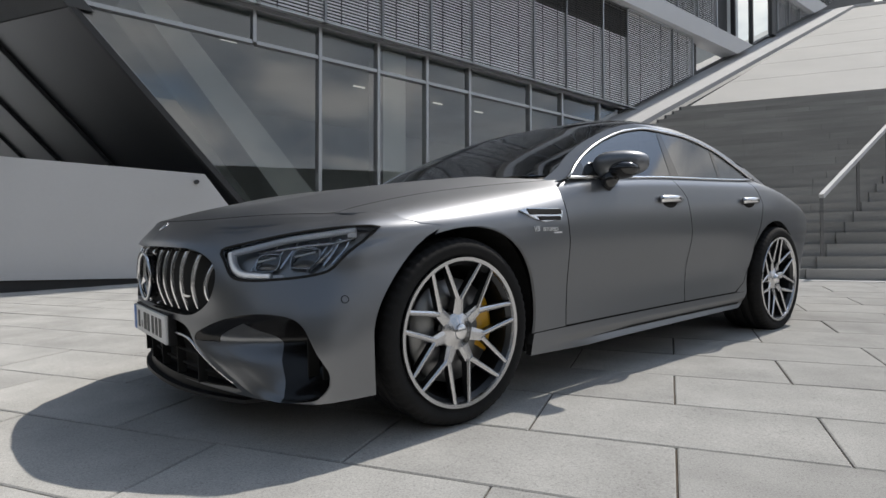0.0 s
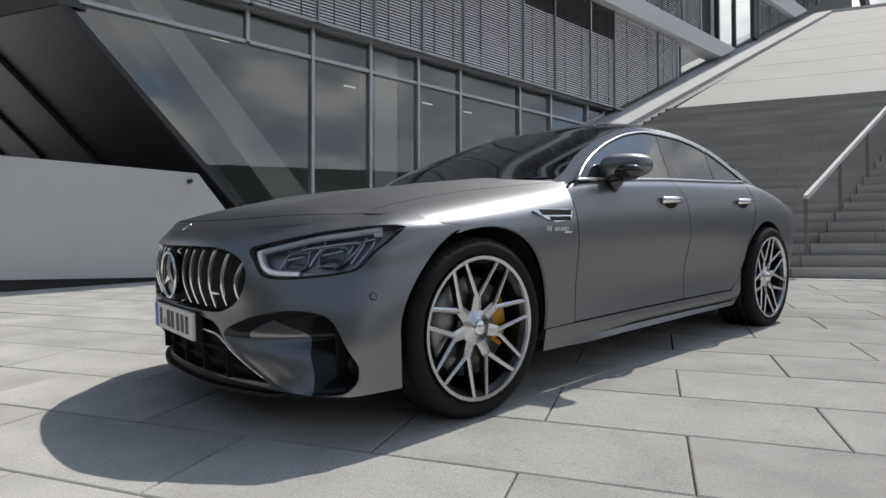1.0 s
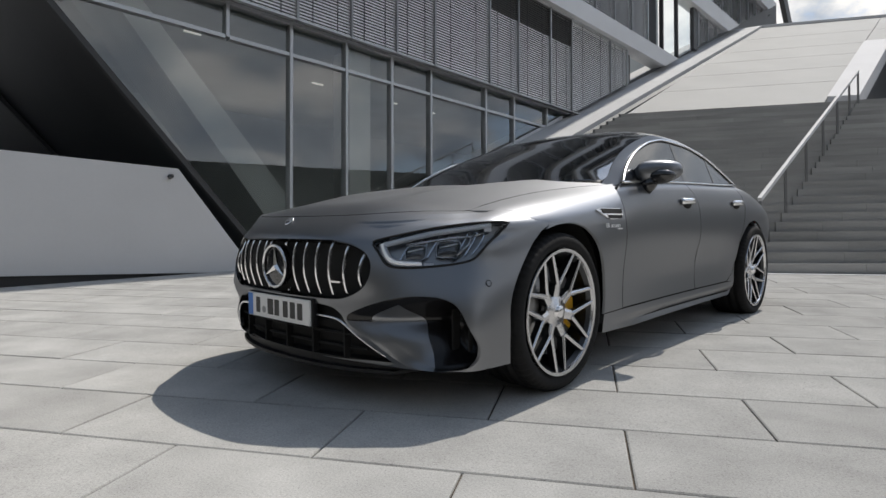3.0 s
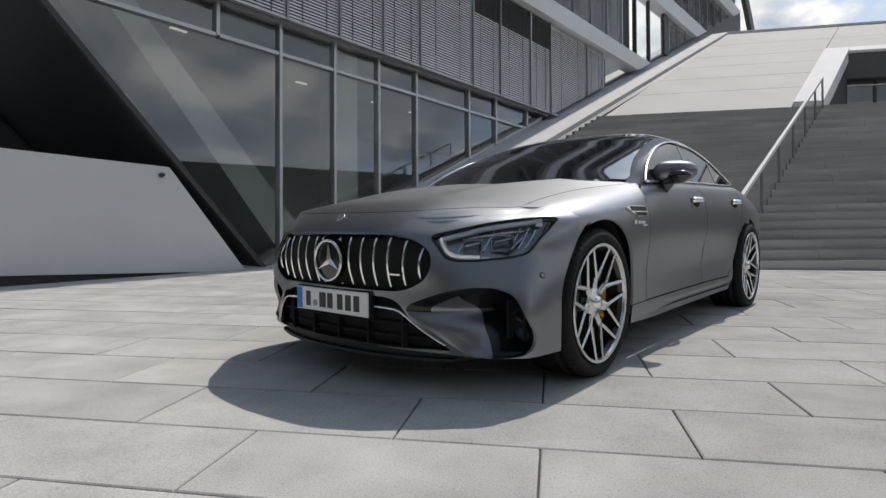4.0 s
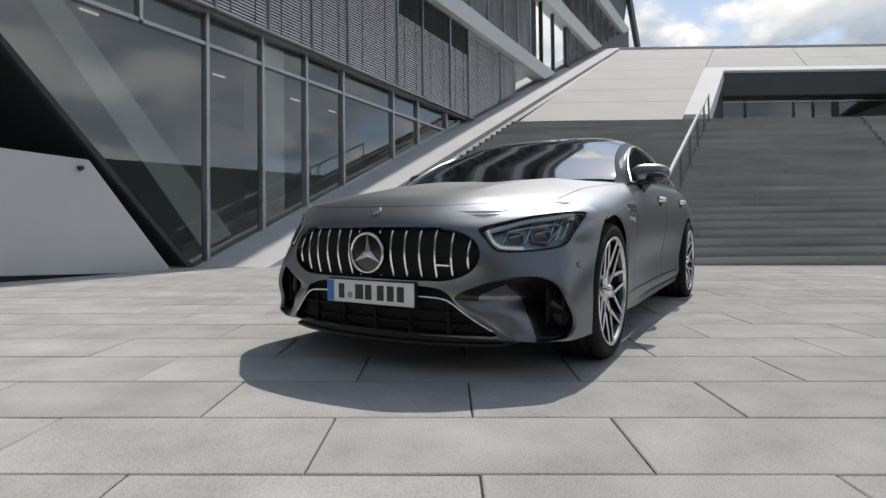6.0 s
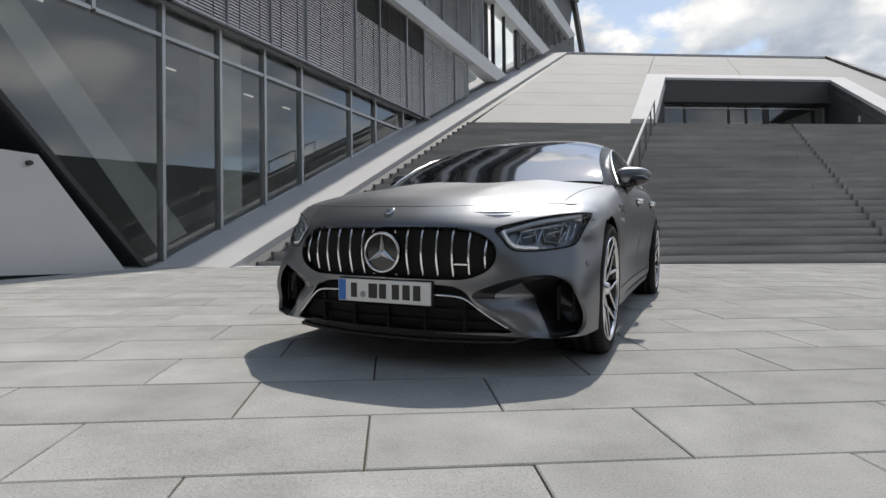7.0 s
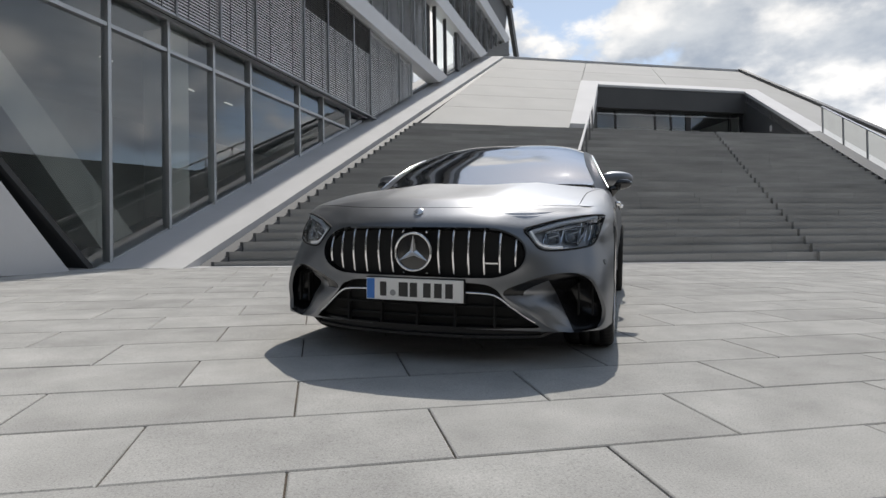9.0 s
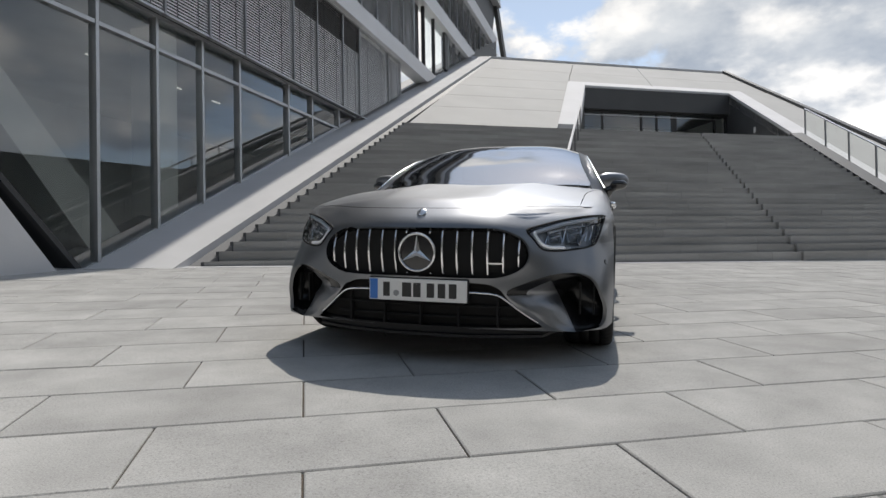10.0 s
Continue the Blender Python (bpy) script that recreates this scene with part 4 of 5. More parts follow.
def bend_front(u, v, n, sgn):
    e = ease((abs(u) - 0.91) / 0.085) * ease((v - 0.55) / 0.2)
    if e > 0:
        p = front(abs(u), v)
        q = p.z
        for _ in range(5):
            q += p.z - side(p.x, q).z
        t = bend_side(p.x, q, slope_of(side, p.x, q), 1)
        t = t if t.y > 0 else -t
        n = n.lerp(Vector((t.x, t.y if u >= 0 else -t.y, t.z)), e).normalized()
    w = ease((v - 0.80) / 0.20)
    if w <= 0:
        return n
    p = front(abs(u), 1.0)
    if p.x > 0.46 or p.y < YC(p.x) + 0.004:
        t = slope_of(hood, p.x, p.y)
        t = bend_hood(p.x, p.y, t, 1)
    else:
        q = 0.95
        for _ in range(20):
            q += (p.y - side(p.x, q).y) * -0.5
        t = bend_side(p.x, q, slope_of(side, p.x, q), 1)
    return n.lerp(Vector((t.x, t.y if u >= 0 else -t.y, t.z)), w).normalized()


car = tagged(new("car"), "matt grey four-door sports saloon parked on the pale plaza", "car")
car.matrix_basis = CAR


def skin(name, fn, outline, mat=None, parent=None, label="", edge=None, **kw):
    me = panel_mesh(name, fn, outline, **kw)
    # paint panels get black returned edges, which put the shade of the gaps in
    return part(name, me, [mat, mat] if mat else [M_PAINT, edge or M_VOID], parent or car, label)


def arch(c, a0, a1, n=28, grow=0.0):
    return [(c[0] + (c[2] + grow) * (1 if math.cos(radians(a0 + (a1 - a0) * i / n)) > 0 else 1.01 if c is ARCH_F else 0.94) * math.cos(radians(a0 + (a1 - a0) * i / n)), c[1] + (c[2] + grow) * math.sin(radians(a0 + (a1 - a0) * i / n))) for i in range(n + 1)]


g = 0.0025
# front end with its openings
GRILLE = rounded([(0, .712), (.30, .712), (.43, .703), (.525, .655), (.556, .585), (.525, .515), (.43, .470), (.30, .462), (0, .462), (-.30, .462), (-.43, .470), (-.525, .515), (-.556, .585), (-.525, .655), (-.43, .703), (-.30, .712)], 0.015)
INTAKE = rounded([(.449, .388), (.538, .442), (.673, .484), (.79, .487), (.862, .452), (.906, .37), (.928, .284), (.900, .208), (.77, .187), (.664, .214), (.555, .302)], 0.015)
LOWER = rounded([(0, .437), (.30, .437), (.405, .415), (.46, .355), (.53, .29), (.612, .222), (.60, .2015), (.3, .2015), (0, .2015), (-.3, .2015), (-.60, .2015), (-.612, .222), (-.53, .29), (-.46, .355), (-.405, .415), (-.30, .437)], 0.015)
LAMP = rounded([(.534, .703), (.60, .728), (.70, .756), (.80, .774), (.875, .781), (.906, .777), (.896, .742), (.880, .68), (.858, .630), (.80, .611), (.70, .600), (.635, .602), (.603, .616), (.566, .662)], 0.015, 0.40)
SU, SV = 1.25, 0.72


def to_uv(poly):
    return [front_uv(y, z) for y, z in poly]


H_GRILLE, H_LOWER = to_uv(GRILLE), to_uv(LOWER)
H_IN, H_LAMP = to_uv(INTAKE), to_uv(LAMP)
mir = lambda poly: [(-u, v) for u, v in poly][::-1]


def top_v(u):
    """Upper edge of the bumper skin; it drops to the arch beyond the lamp."""
    return 0.997 - 0.167 * max(0, (abs(u) - 0.925) / 0.074)


edge = [(-0.999 + 1.998 * i / 60, 0.0) for i in range(61)] + [(0.999, v / 12) for v in range(1, 10)] + [(0.999 - 1.998 * i / 60, top_v(0.999 - 1.998 * i / 60)) for i in range(61)] + [(-0.999, 0.75 - v / 12) for v in range(0, 9)]
skin("front_bumper", front, edge, holes=(H_GRILLE, H_LOWER, H_IN, mir(H_IN), H_LAMP, mir(H_LAMP)), step=0.022, scale=(SU, SV), thick=0.02, bend=bend_front, edge=M_PAINT)

# hood
HF = [(x, y) for x, y, z in [tuple(front(u / 20, 1.0)) for u in range(0, 17)]]
hood_edge = [(x - 0.002, y) for x, y in HF if x > 0.44] + [(front(0.835, 1.0).x + 0.001, 0.7850)]
sideline = [(x, YC(x) - (0.004 if x < 0.38 else 0.0)) for x in np.linspace(0.405, -0.63, 22)]
cowl = [(-0.67, 0.80), (-0.67, 0.72), (-0.62, 0.5), (-0.590, 0.25), (-0.580, 0.0)]
half = hood_edge + sideline + cowl
HOOD = half + [(x, -y) for x, y in half[::-1]][1:-1]
skin("hood", hood, HOOD, step=0.035, thick=0.006, bend=bend_hood)

# flange under the hood's front corners
for sg in (1, -1):
    bm = bmesh.new()
    rows = []
    for i in range(13):
        p = front(0.70 + 0.25 * i / 12, 0.996)
        row = []
        for k in range(3):
            x, y = p.x - 0.016 * k, p.y - 0.008 * k
            z = hood(x, y).z if y < YC(min(x, 0.46)) else ZC(min(x, 0.46)) - (y - YC(min(x, 0.46))) * 0.42
            row.append(bm.verts.new((x, sg * y, p.z - 0.003 if k == 0 else min(z - 0.004, p.z + 0.006 * k))))
        rows.append(row)
    for A, B in zip(rows, rows[1:]):
        for k in range(2):
            f = bm.faces.new((A[k], B[k], B[k + 1], A[k + 1]))
            f.normal_update()
            if f.normal.z < 0:
                f.normal_flip()
    part("hood_flange", bm, M_PAINT, car, smooth=True)

# flanks
for s, mirror in (("left", False), ("right", True)):
    fl = [(0.441, 1.0985)]
    for k in range(1, 9):
        fp = front(0.815 + 0.184 * k / 8, top_v(0.815 + 0.184 * k / 8))
        q = 1.0
        for _ in range(8):
            q += (fp.z - side(fp.x, q).z) * 1.2
        fl.append((fp.x, min(q, 1.098) - 0.002))
    fender = fl + arch(ARCH_F, 66.5, 180 + 15, 30) + [(-0.428, 0.302), (-0.652, 0.302), (-0.668, 0.45), (-0.672, 0.70), (-0.655, 0.90), (-0.648, 0.985), (-0.66, 1.04), (-0.70, 1.07), (-0.80, 1.0985)]
    fender += [(x, 1.099) for x in np.linspace(-0.76, 0.42, 24)][1:]
    skin("front_fender", side, [p for p in fender], mirror=mirror, step=0.032, bend=bend_side, edge=M_PAINT)
    fd = [(-0.658, 0.3055), (-1.745, 0.3055), (-1.772, 0.45), (-1.790, 0.70), (-1.765, 0.90), (-1.70, 1.0), (-1.69, 1.10), (-0.80, 1.10), (-0.725, 1.07), (-0.648, 0.99), (-0.661, 0.90), (-0.678, 0.70), (-0.674, 0.45)]
    skin("front_door", side, fd, mirror=mirror, step=0.05)
    rd = [(-1.751, 0.3055), (-2.355, 0.3055), (-2.46, 0.36), (-2.535, 0.50), (-2.58, 0.62), (-2.66, 0.73), (-2.72, 0.86), (-2.70, 1.0), (-2.68, 1.10), (-1.696, 1.10), (-1.706, 1.0), (-1.771, 0.90), (-1.796, 0.70), (-1.778, 0.45)]
    skin("rear_door", side, rd, mirror=mirror, step=0.045)
    rq = [(-2.368, 0.302)] + arch(ARCH_R, -8, 190, 30)
    rq += [(-3.34, 0.24), (-3.75, 0.26), (-4.10, 0.32), (-4.115, 0.6), (-4.115, 0.9), (-4.115, 1.10)]
    rq += [(x, 1.10) for x in np.linspace(-4.0, -2.70, 22)] + [(-2.688, 1.10), (-2.708, 1.0), (-2.728, 0.86), (-2.667, 0.73), (-2.587, 0.62), (-2.542, 0.50), (-2.467, 0.36)]
    skin("rear_quarter", side, rq, mirror=mirror, step=0.04)
    # sill: a step out under the doors and a lower blade
    def sill(x, q):
        fade = min(1, max(0, (-0.45 - x) / 0.5))
        return Vector((x, side(x, q).y - 0.020 * fade * min(1, max(0, 0.262 - q) / 0.035) + 0.30 * fade * max(0, 0.222 - q), q))
    sk = [(-0.405, 0.205), (-0.8, 0.190), (-2.40, 0.196), (-2.46, 0.215), (-2.50, 0.297), (-0.428, 0.297), (-0.415, 0.25)]
    skin("side_sill", sill, sk, mirror=mirror, step=0.02, thick=0.03)
    groove = [(-0.85, 0.222), (-2.40, 0.221), (-2.42, 0.236), (-1.2, 0.234)]
    skin("sill_groove", sill, groove, M_VOID, mirror=mirror, step=0.03, thick=0.0, off=0.003)

    # windows with their chrome surround
    sg = -1 if mirror else 1
    top = [(x, ZR(x)) for x in np.linspace(-0.735, -2.80, 40)]
    belt = [(x, ZC(x) + 0.006) for x in np.linspace(-2.79, -0.76, 24)]
    def band(x0t, x0b, x1t, x1b):
        up = [(x, ZR(x) - 0.012) for x in np.linspace(x0t, x1t, 14)]
        dn = [(x, ZC(x) + 0.010) for x in np.linspace(x1b, x0b, 8)]
        return up + dn
    for nm, o in (("front_window", band(-0.90, -0.90, -1.775, -1.70)), ("rear_window", band(-1.83, -1.80, -2.36, -2.29)), ("quarter_window", band(-2.40, -2.33, -2.735, -2.735))):
        w = skin(nm, window_side, o, M_SIDEGLASS, mirror=mirror, step=0.05, thick=0.0, off=-0.004)
        w.visible_shadow = False
    skin("mirror_sail", window_side, band(-0.775, -0.775, -0.895, -0.895), M_GLOSS, mirror=mirror, step=0.03, thick=0.006)
    skin("centre_pillar", window_side, band(-1.778, -1.703, -1.827, -1.797), M_GLOSS, mirror=mirror, step=0.03, thick=0.006, off=-0.002)
    skin("rear_pillar", window_side, band(-2.362, -2.292, -2.398, -2.328), M_GLOSS, mirror=mirror, step=0.03, thick=0.006, off=-0.002)
    bm = bmesh.new()
    loop = [window_side(x, z) for x, z in top] + [window_side(x, z) for x, z in belt]
    tube(bm, [(p.x, sg * (p.y + 0.003), p.z) for p in loop], 0.0078, 6, closed=True)
    part("window_trim", bm, M_CHROME, car, "satin chrome window surround", smooth=True)
    # rail and pillar skins between windows and roof
    ws = lambda x: max(0.0, YR(x) - (0.085 if x > -1.0 else 0.085 - 0.02 * min(1, (-1.0 - x) / 0.45)))
    o = [(x, YR(x) * 0.9995) for x in np.linspace(-0.60, -4.10, 70)] + [(x, ws(x) if x > -2.9 else 0.56 - 0.08 * (x + 2.9)) for x in np.linspace(-4.10, -0.80, 50)] + [(-0.74, 0.785), (-0.66, 0.80), (-0.62, 0.835)]
    skin("roof_rail", cabin, o, mirror=mirror, step=0.03, thick=0.015, bend=bend_rail, edge=M_BLACK)

# windscreen, black glass roof, rear screen and tail
WSE = lambda x: YR(x) - (0.089 if x > -1.0 else 0.089 - 0.02 * min(1, (-1.0 - x) / 0.45))
o = [(x, WSE(x)) for x in np.linspace(-0.70, -1.44, 18)]
front_ws = [(-0.60, 0.4), (-0.565, 0.0)]
half = o[::-1] + front_ws
WS = half + [(x, -y) for x, y in half[::-1]][1:]
skin("windscreen", cabin, WS, M_CARGLASS, step=0.07, thick=0.0).visible_shadow = False
half = [(-1.448, 0.0), (-1.448, WSE(-1.448))] + [(x, WSE(x)) for x in np.linspace(-1.5, -2.65, 18)] + [(-2.65, 0)]
RF = half + [(x, -y) for x, y in half[::-1]][1:-1]
skin("roof", cabin, RF, M_GLOSS, step=0.07, thick=0.012, label="gloss black roof")
half = [(-2.656, 0.0), (-2.656, WSE(-2.656)), (-2.9, 0.555), (-3.5, 0.60), (-3.62, 0.60), (-3.65, 0)]
RS = half + [(x, -y) for x, y in half[::-1]][1:-1]
skin("rear_screen", cabin, RS, M_CARGLASS, step=0.09, thick=0.0).visible_shadow = False
half = [(-3.656, 0.0), (-3.625, 0.605), (-4.10, 0.60), (-4.10, 0)]
skin("boot_lid", cabin, half + [(x, -y) for x, y in half[::-1]][1:-1], step=0.08)


def tail(y, z):
    return Vector((-4.12 - 0.05 * (1 - (y / 0.8) ** 2) + 0.06 * abs(z - 0.6), y, z))


skin("rear_bumper", tail, [(-0.69, 0.3), (0.69, 0.3), (0.70, 0.6), (0.58, 0.87), (0, 0.90), (-0.58, 0.87), (-0.70, 0.6)], step=0.08)
for sg in (1, -1):
    skin("tail_light", tail, [(sg * .2, .74), (sg * .68, .72), (sg * .66, .78), (sg * .2, .79)], material("tail_red", (.3, .01, .01), .2) if sg > 0 else bpy.data.materials["tail_red"], step=0.05, off=0.004)

# dark inner shell, floor and cabin trim
bm = bmesh.new()
hexa(bm, (-3.9, -0.60, 0.19), (0.62, 0.50, 0.33))
hexa(bm, (-0.40, -0.60, 0.34), (0.42, 0.60, 0.78))
hexa(bm, (-2.45, -0.86, 0.20), (-0.46, 0.86, 0.90))
hexa(bm, (-4.0, -0.60, 0.34), (-2.5, 0.60, 0.86))
part("underbody", bm, M_VOID, car, "dark underbody")
part("dashboard", box((-1.15, -0.74, 0.88), (-0.70, 0.74, 1.0), 0.03), M_TRIM, car)
for y in (-0.36, 0.36):
    bm = box((-2.02, y - 0.24, 0.80), (-1.86, y + 0.24, 1.12), 0.05)
    hexa(bm, (-2.00, y - 0.13, 1.12), (-1.90, y + 0.13, 1.30), 0.03)
    part("front_seat", bm, M_TRIM, car)
part("rear_seat", box((-3.0, -0.65, 0.8), (-2.75, 0.65, 1.12), 0.05), M_TRIM, car)
for cx in (ARCH_F, ARCH_R):
    for sg in (1, -1):
        bm = bmesh.new()
        ring = [(cx[0] + (cx[2] + 0.02) * math.cos(a) * (1.13 if cx is ARCH_F and a < 1.2 else 1.0), cx[1] + (cx[2] + 0.02) * math.sin(a)) for a in np.linspace(-0.3, math.pi + 0.3, 26)]
        A = [bm.verts.new((x, sg * 0.90, z)) for x, z in ring]
        B = [bm.verts.new((x, sg * 0.60, z)) for x, z in ring]
        for i in range(len(ring) - 1):
            bm.faces.new((A[i], A[i + 1], B[i + 1], B[i]))
        bm.faces.new(B)
        part("arch_liner", bm, M_VOID, car)

# ---- wheels ----
TYRE_R, TYRE_W, RIM_R = 0.368, 0.285, 0.290


def lathe(profile, seg, bm=None, wrap=False):
    """Turns (radius, y) round the y axis."""
    bm = bm or bmesh.new()
    rings = []
    for k in range(seg):
        a = 2 * math.pi * k / seg
        rings.append([bm.verts.new((r * math.cos(a), y, r * math.sin(a))) for r, y in profile])
    m = len(profile)
    for k in range(seg):
        A, B = rings[k], rings[(k + 1) % seg]
        for i in range(m if wrap else m - 1):
            j = (i + 1) % m
            bm.faces.new((A[i], A[j], B[j], B[i]))
    bmesh.ops.recalc_face_normals(bm, faces=bm.faces)
    return bm


def tyre_mesh():
    h = TYRE_W / 2
    prof = [(RIM_R - 0.004, h - 0.028), (RIM_R + 0.010, h - 0.010), (RIM_R + 0.034, h + 0.001), (RIM_R + 0.052, h - 0.002), (TYRE_R - 0.014, h - 0.010), (TYRE_R - 0.005, h - 0.024), (TYRE_R - 0.002, h - 0.036)]
    groove = []
    for y in (0.07, 0.012, -0.045):
        groove += [(TYRE_R, y + 0.006), (TYRE_R - 0.007, y + 0.005), (TYRE_R - 0.007, y - 0.005), (TYRE_R, y - 0.006)]
    prof += groove + [(r, -y) for r, y in prof[::-1]]
    bm = bmesh.new()
    seg = 186
    rings = []
    for k in range(seg):
        a = 2 * math.pi * k / seg
        cut = 0.007 if k % 3 == 0 else 0.0
        rings.append([bm.verts.new(((r - (cut if TYRE_R - 0.016 < r and abs(y) > h - 0.06 else 0)) * math.cos(a), y, (r - (cut if TYRE_R - 0.016 < r and abs(y) > h - 0.06 else 0)) * math.sin(a))) for r, y in prof])
    for k in range(seg):
        A, B = rings[k], rings[(k + 1) % seg]
        for i in range(len(prof) - 1):
            bm.faces.new((A[i], A[i + 1], B[i + 1], B[i]))
    bmesh.ops.recalc_face_normals(bm, faces=bm.faces)
    return mesh_of(bm, "tyre")


def spoke(bm, pts, w0, w1, y0, y1, depth):
    """A tapered arm in the wheel's face from one point to another: (x, z), widths, outer face depths."""
    (x0, z0), (x1, z1) = pts
    d = Vector((x1 - x0, 0, z1 - z0)).normalized()
    n = Vector((-d.z, 0, d.x))
    A, B = Vector((x0, y0, z0)), Vector((x1, y1, z1))
    ra = [A + n * w0, A + n * w0 * 0.35 + Vector((0, 0.006, 0)), A - n * w0 * 0.35 + Vector((0, 0.006, 0)), A - n * w0, A - n * w0 * 0.8 - Vector((0, depth, 0)), A + n * w0 * 0.8 - Vector((0, depth, 0))]
    rb = [B + n * w1, B + n * w1 * 0.35 + Vector((0, 0.004, 0)), B - n * w1 * 0.35 + Vector((0, 0.004, 0)), B - n * w1, B - n * w1 * 0.8 - Vector((0, depth, 0)), B + n * w1 * 0.8 - Vector((0, depth, 0))]
    va, vb = [bm.verts.new(p) for p in ra], [bm.verts.new(p) for p in rb]
    fs = []
    for i in range(6):
        j = (i + 1) % 6
        f = bm.faces.new((va[i], va[j], vb[j], vb[i]))
        f.material_index = 0 if i in (0, 1, 2) else 1
        fs.append(f)
    fs += [bm.faces.new(va[::-1]), bm.faces.new(vb)]
    bmesh.ops.recalc_face_normals(bm, faces=fs)


def rim_mesh():
    h = TYRE_W / 2
    bm = lathe([(RIM_R - 0.004, h - 0.022), (RIM_R + 0.004, h - 0.006), (RIM_R + 0.002, h - 0.001), (RIM_R - 0.012, h - 0.004), (RIM_R - 0.016, h - 0.016)], 96)
    for f in bm.faces:
        f.material_index = 0
    k0 = len(bm.faces)
    lathe([(RIM_R - 0.016, h - 0.016), (RIM_R - 0.030, h - 0.035), (RIM_R - 0.034, h - 0.10), (RIM_R - 0.04, -h + 0.03), (RIM_R - 0.01, -h + 0.015)], 96, bm)
    bm.faces.ensure_lookup_table()
    for f in bm.faces[k0:]:
        f.material_index = 1
    return mesh_of(bm, "rim")


def fork_mesh():
    """One forked spoke standing upright."""
    h = TYRE_W / 2
    bm = bmesh.new()
    pol = lambda r, deg: (r * math.cos(radians(deg)), r * math.sin(radians(deg)))
    spoke(bm, (pol(0.066, 90), pol(0.138, 90)), 0.026, 0.020, h - 0.044, h - 0.034, 0.04)
    for s in (-1, 1):
        spoke(bm, (pol(0.126, 90 + s * 2.6), pol(RIM_R - 0.008, 90 + s * 18.7)), 0.0108, 0.0082, h - 0.033, h - 0.010, 0.032)
    return mesh_of(bm, "spoke")


def disc_mesh():
    return mesh_of(lathe([(0.085, 0.012), (0.10, 0.016), (0.205, 0.016), (0.207, -0.016), (0.10, -0.016), (0.085, 0.012)], 72), "brake_disc")


tyre_me, rim_me, disc_me = tyre_mesh(), rim_mesh(), disc_mesh()
h_ = TYRE_W / 2
centre_me = mesh_of(lathe([(0.001, h_ - 0.030), (0.036, h_ - 0.030), (0.040, h_ - 0.037), (0.070, h_ - 0.039), (0.078, h_ - 0.048), (0.078, h_ - 0.085), (0.06, h_ - 0.10)], 56), "wheel_centre")
fork_me = fork_mesh()
hub_me = mesh_of(lathe([(0.001, 0.016), (0.026, 0.016), (0.030, 0.010), (0.032, -0.004), (0.040, -0.006)], 40), "hub_cap")


def caliper_mesh():
    bm = bmesh.new()
    n = 10
    rings = []
    for i in range(n + 1):
        a = radians(148 + 64 * i / n)
        bulge = 0.010 * math.sin(math.pi * i / n)
        c, s = math.cos(a), math.sin(a)
        rings.append([bm.verts.new((r * c, y, r * s)) for r, y in ((0.138 - bulge, 0.030), (0.138 - bulge, 0.058), (0.158, 0.070), (0.195, 0.070), (0.218, 0.055), (0.218, 0.03))])
    for i in range(n):
        for k in range(6):
            bm.faces.new((rings[i][k], rings[i][(k + 1) % 6], rings[i + 1][(k + 1) % 6], rings[i + 1][k]))
    bm.faces.new(rings[0])
    bm.faces.new(rings[-1][::-1])
    bmesh.ops.recalc_face_normals(bm, faces=bm.faces)
    return mesh_of(bm, "brake_caliper")


cal_me = caliper_mesh()
for wx, lat in ((-0.010, 0.820), (-2.930, 0.848)):
    for sg in (1, -1):
        turn = 0 if sg > 0 else 180
        w = part("wheel", rim_me, (M_ALLOY, M_ALLOY_D), car, "bright machined alloy wheel with seven forked spokes", smooth=False, matrix=pose(wx, sg * lat, TYRE_R - (0.006 if wx > -1 else 0.018), 0, 0, turn) @ pose(0, 0, 0, 0, -2 if wx > -1 else 22, 0))
        part("tyre", tyre_me, M_RUBBER, w, "black tyre", smooth=True)
        part("wheel_centre", centre_me, M_ALLOY, w, smooth=True)
        for k in range(7):
            part("spoke", fork_me, (M_ALLOY, M_ALLOY_D), w, matrix=pose(0, 0, 0, 0, 360 / 7 * k, 0))
        part("brake_disc", disc_me, M_DISC, w, smooth=True, matrix=pose(0, 0.045, 0))
        part("hub_cap", hub_me, M_CHROME, w, smooth=True, matrix=pose(0, TYRE_W / 2 - 0.030, 0))
        if wx > -1:
            # the caliper sits behind the axle
            m = pose(0, 0, 0, 0, 2, 0) @ (pose(0, 0, 0) if sg > 0 else pose(0, 0, 0, 0, 180, 0))
            part("brake_caliper", cal_me, M_CALIPER, w, "yellow brake caliper", smooth=False, matrix=m)

# ---- grille, lower opening, intakes ----
def rim_wall(bm, poly, depth, sg=1):
    """The wall that leads from an opening's edge back to its floor."""
    A, B = [], []
    for y, z in poly:
        p, n = front_at(y, z)
        A.append(bm.verts.new((p.x, sg * p.y, p.z)))
        q = p - n * depth
        B.append(bm.verts.new((q.x, sg * q.y, q.z)))
    for i in range(len(A)):
        bm.faces.new((A[i], A[(i + 1) % len(A)], B[(i + 1) % len(A)], B[i]))
    return bm


def front_at(y, z):
    """Place and outward direction on the front end."""
    u, v = front_uv(y, z)
    p = front(u, v)
    a = abs(u)
    a0, a1, b0, b1 = max(a - 2e-3, 0), min(a + 2e-3, 1), max(v - 2e-3, 0), min(v + 2e-3, 1)
    n = (front(a1, v) - front(a0, v)).cross(front(a, b1) - front(a, b0)).normalized()
    n = n if n.x + n.y > 0 else -n
    return p, Vector((n.x, n.y if u >= 0 else -n.y, n.z))


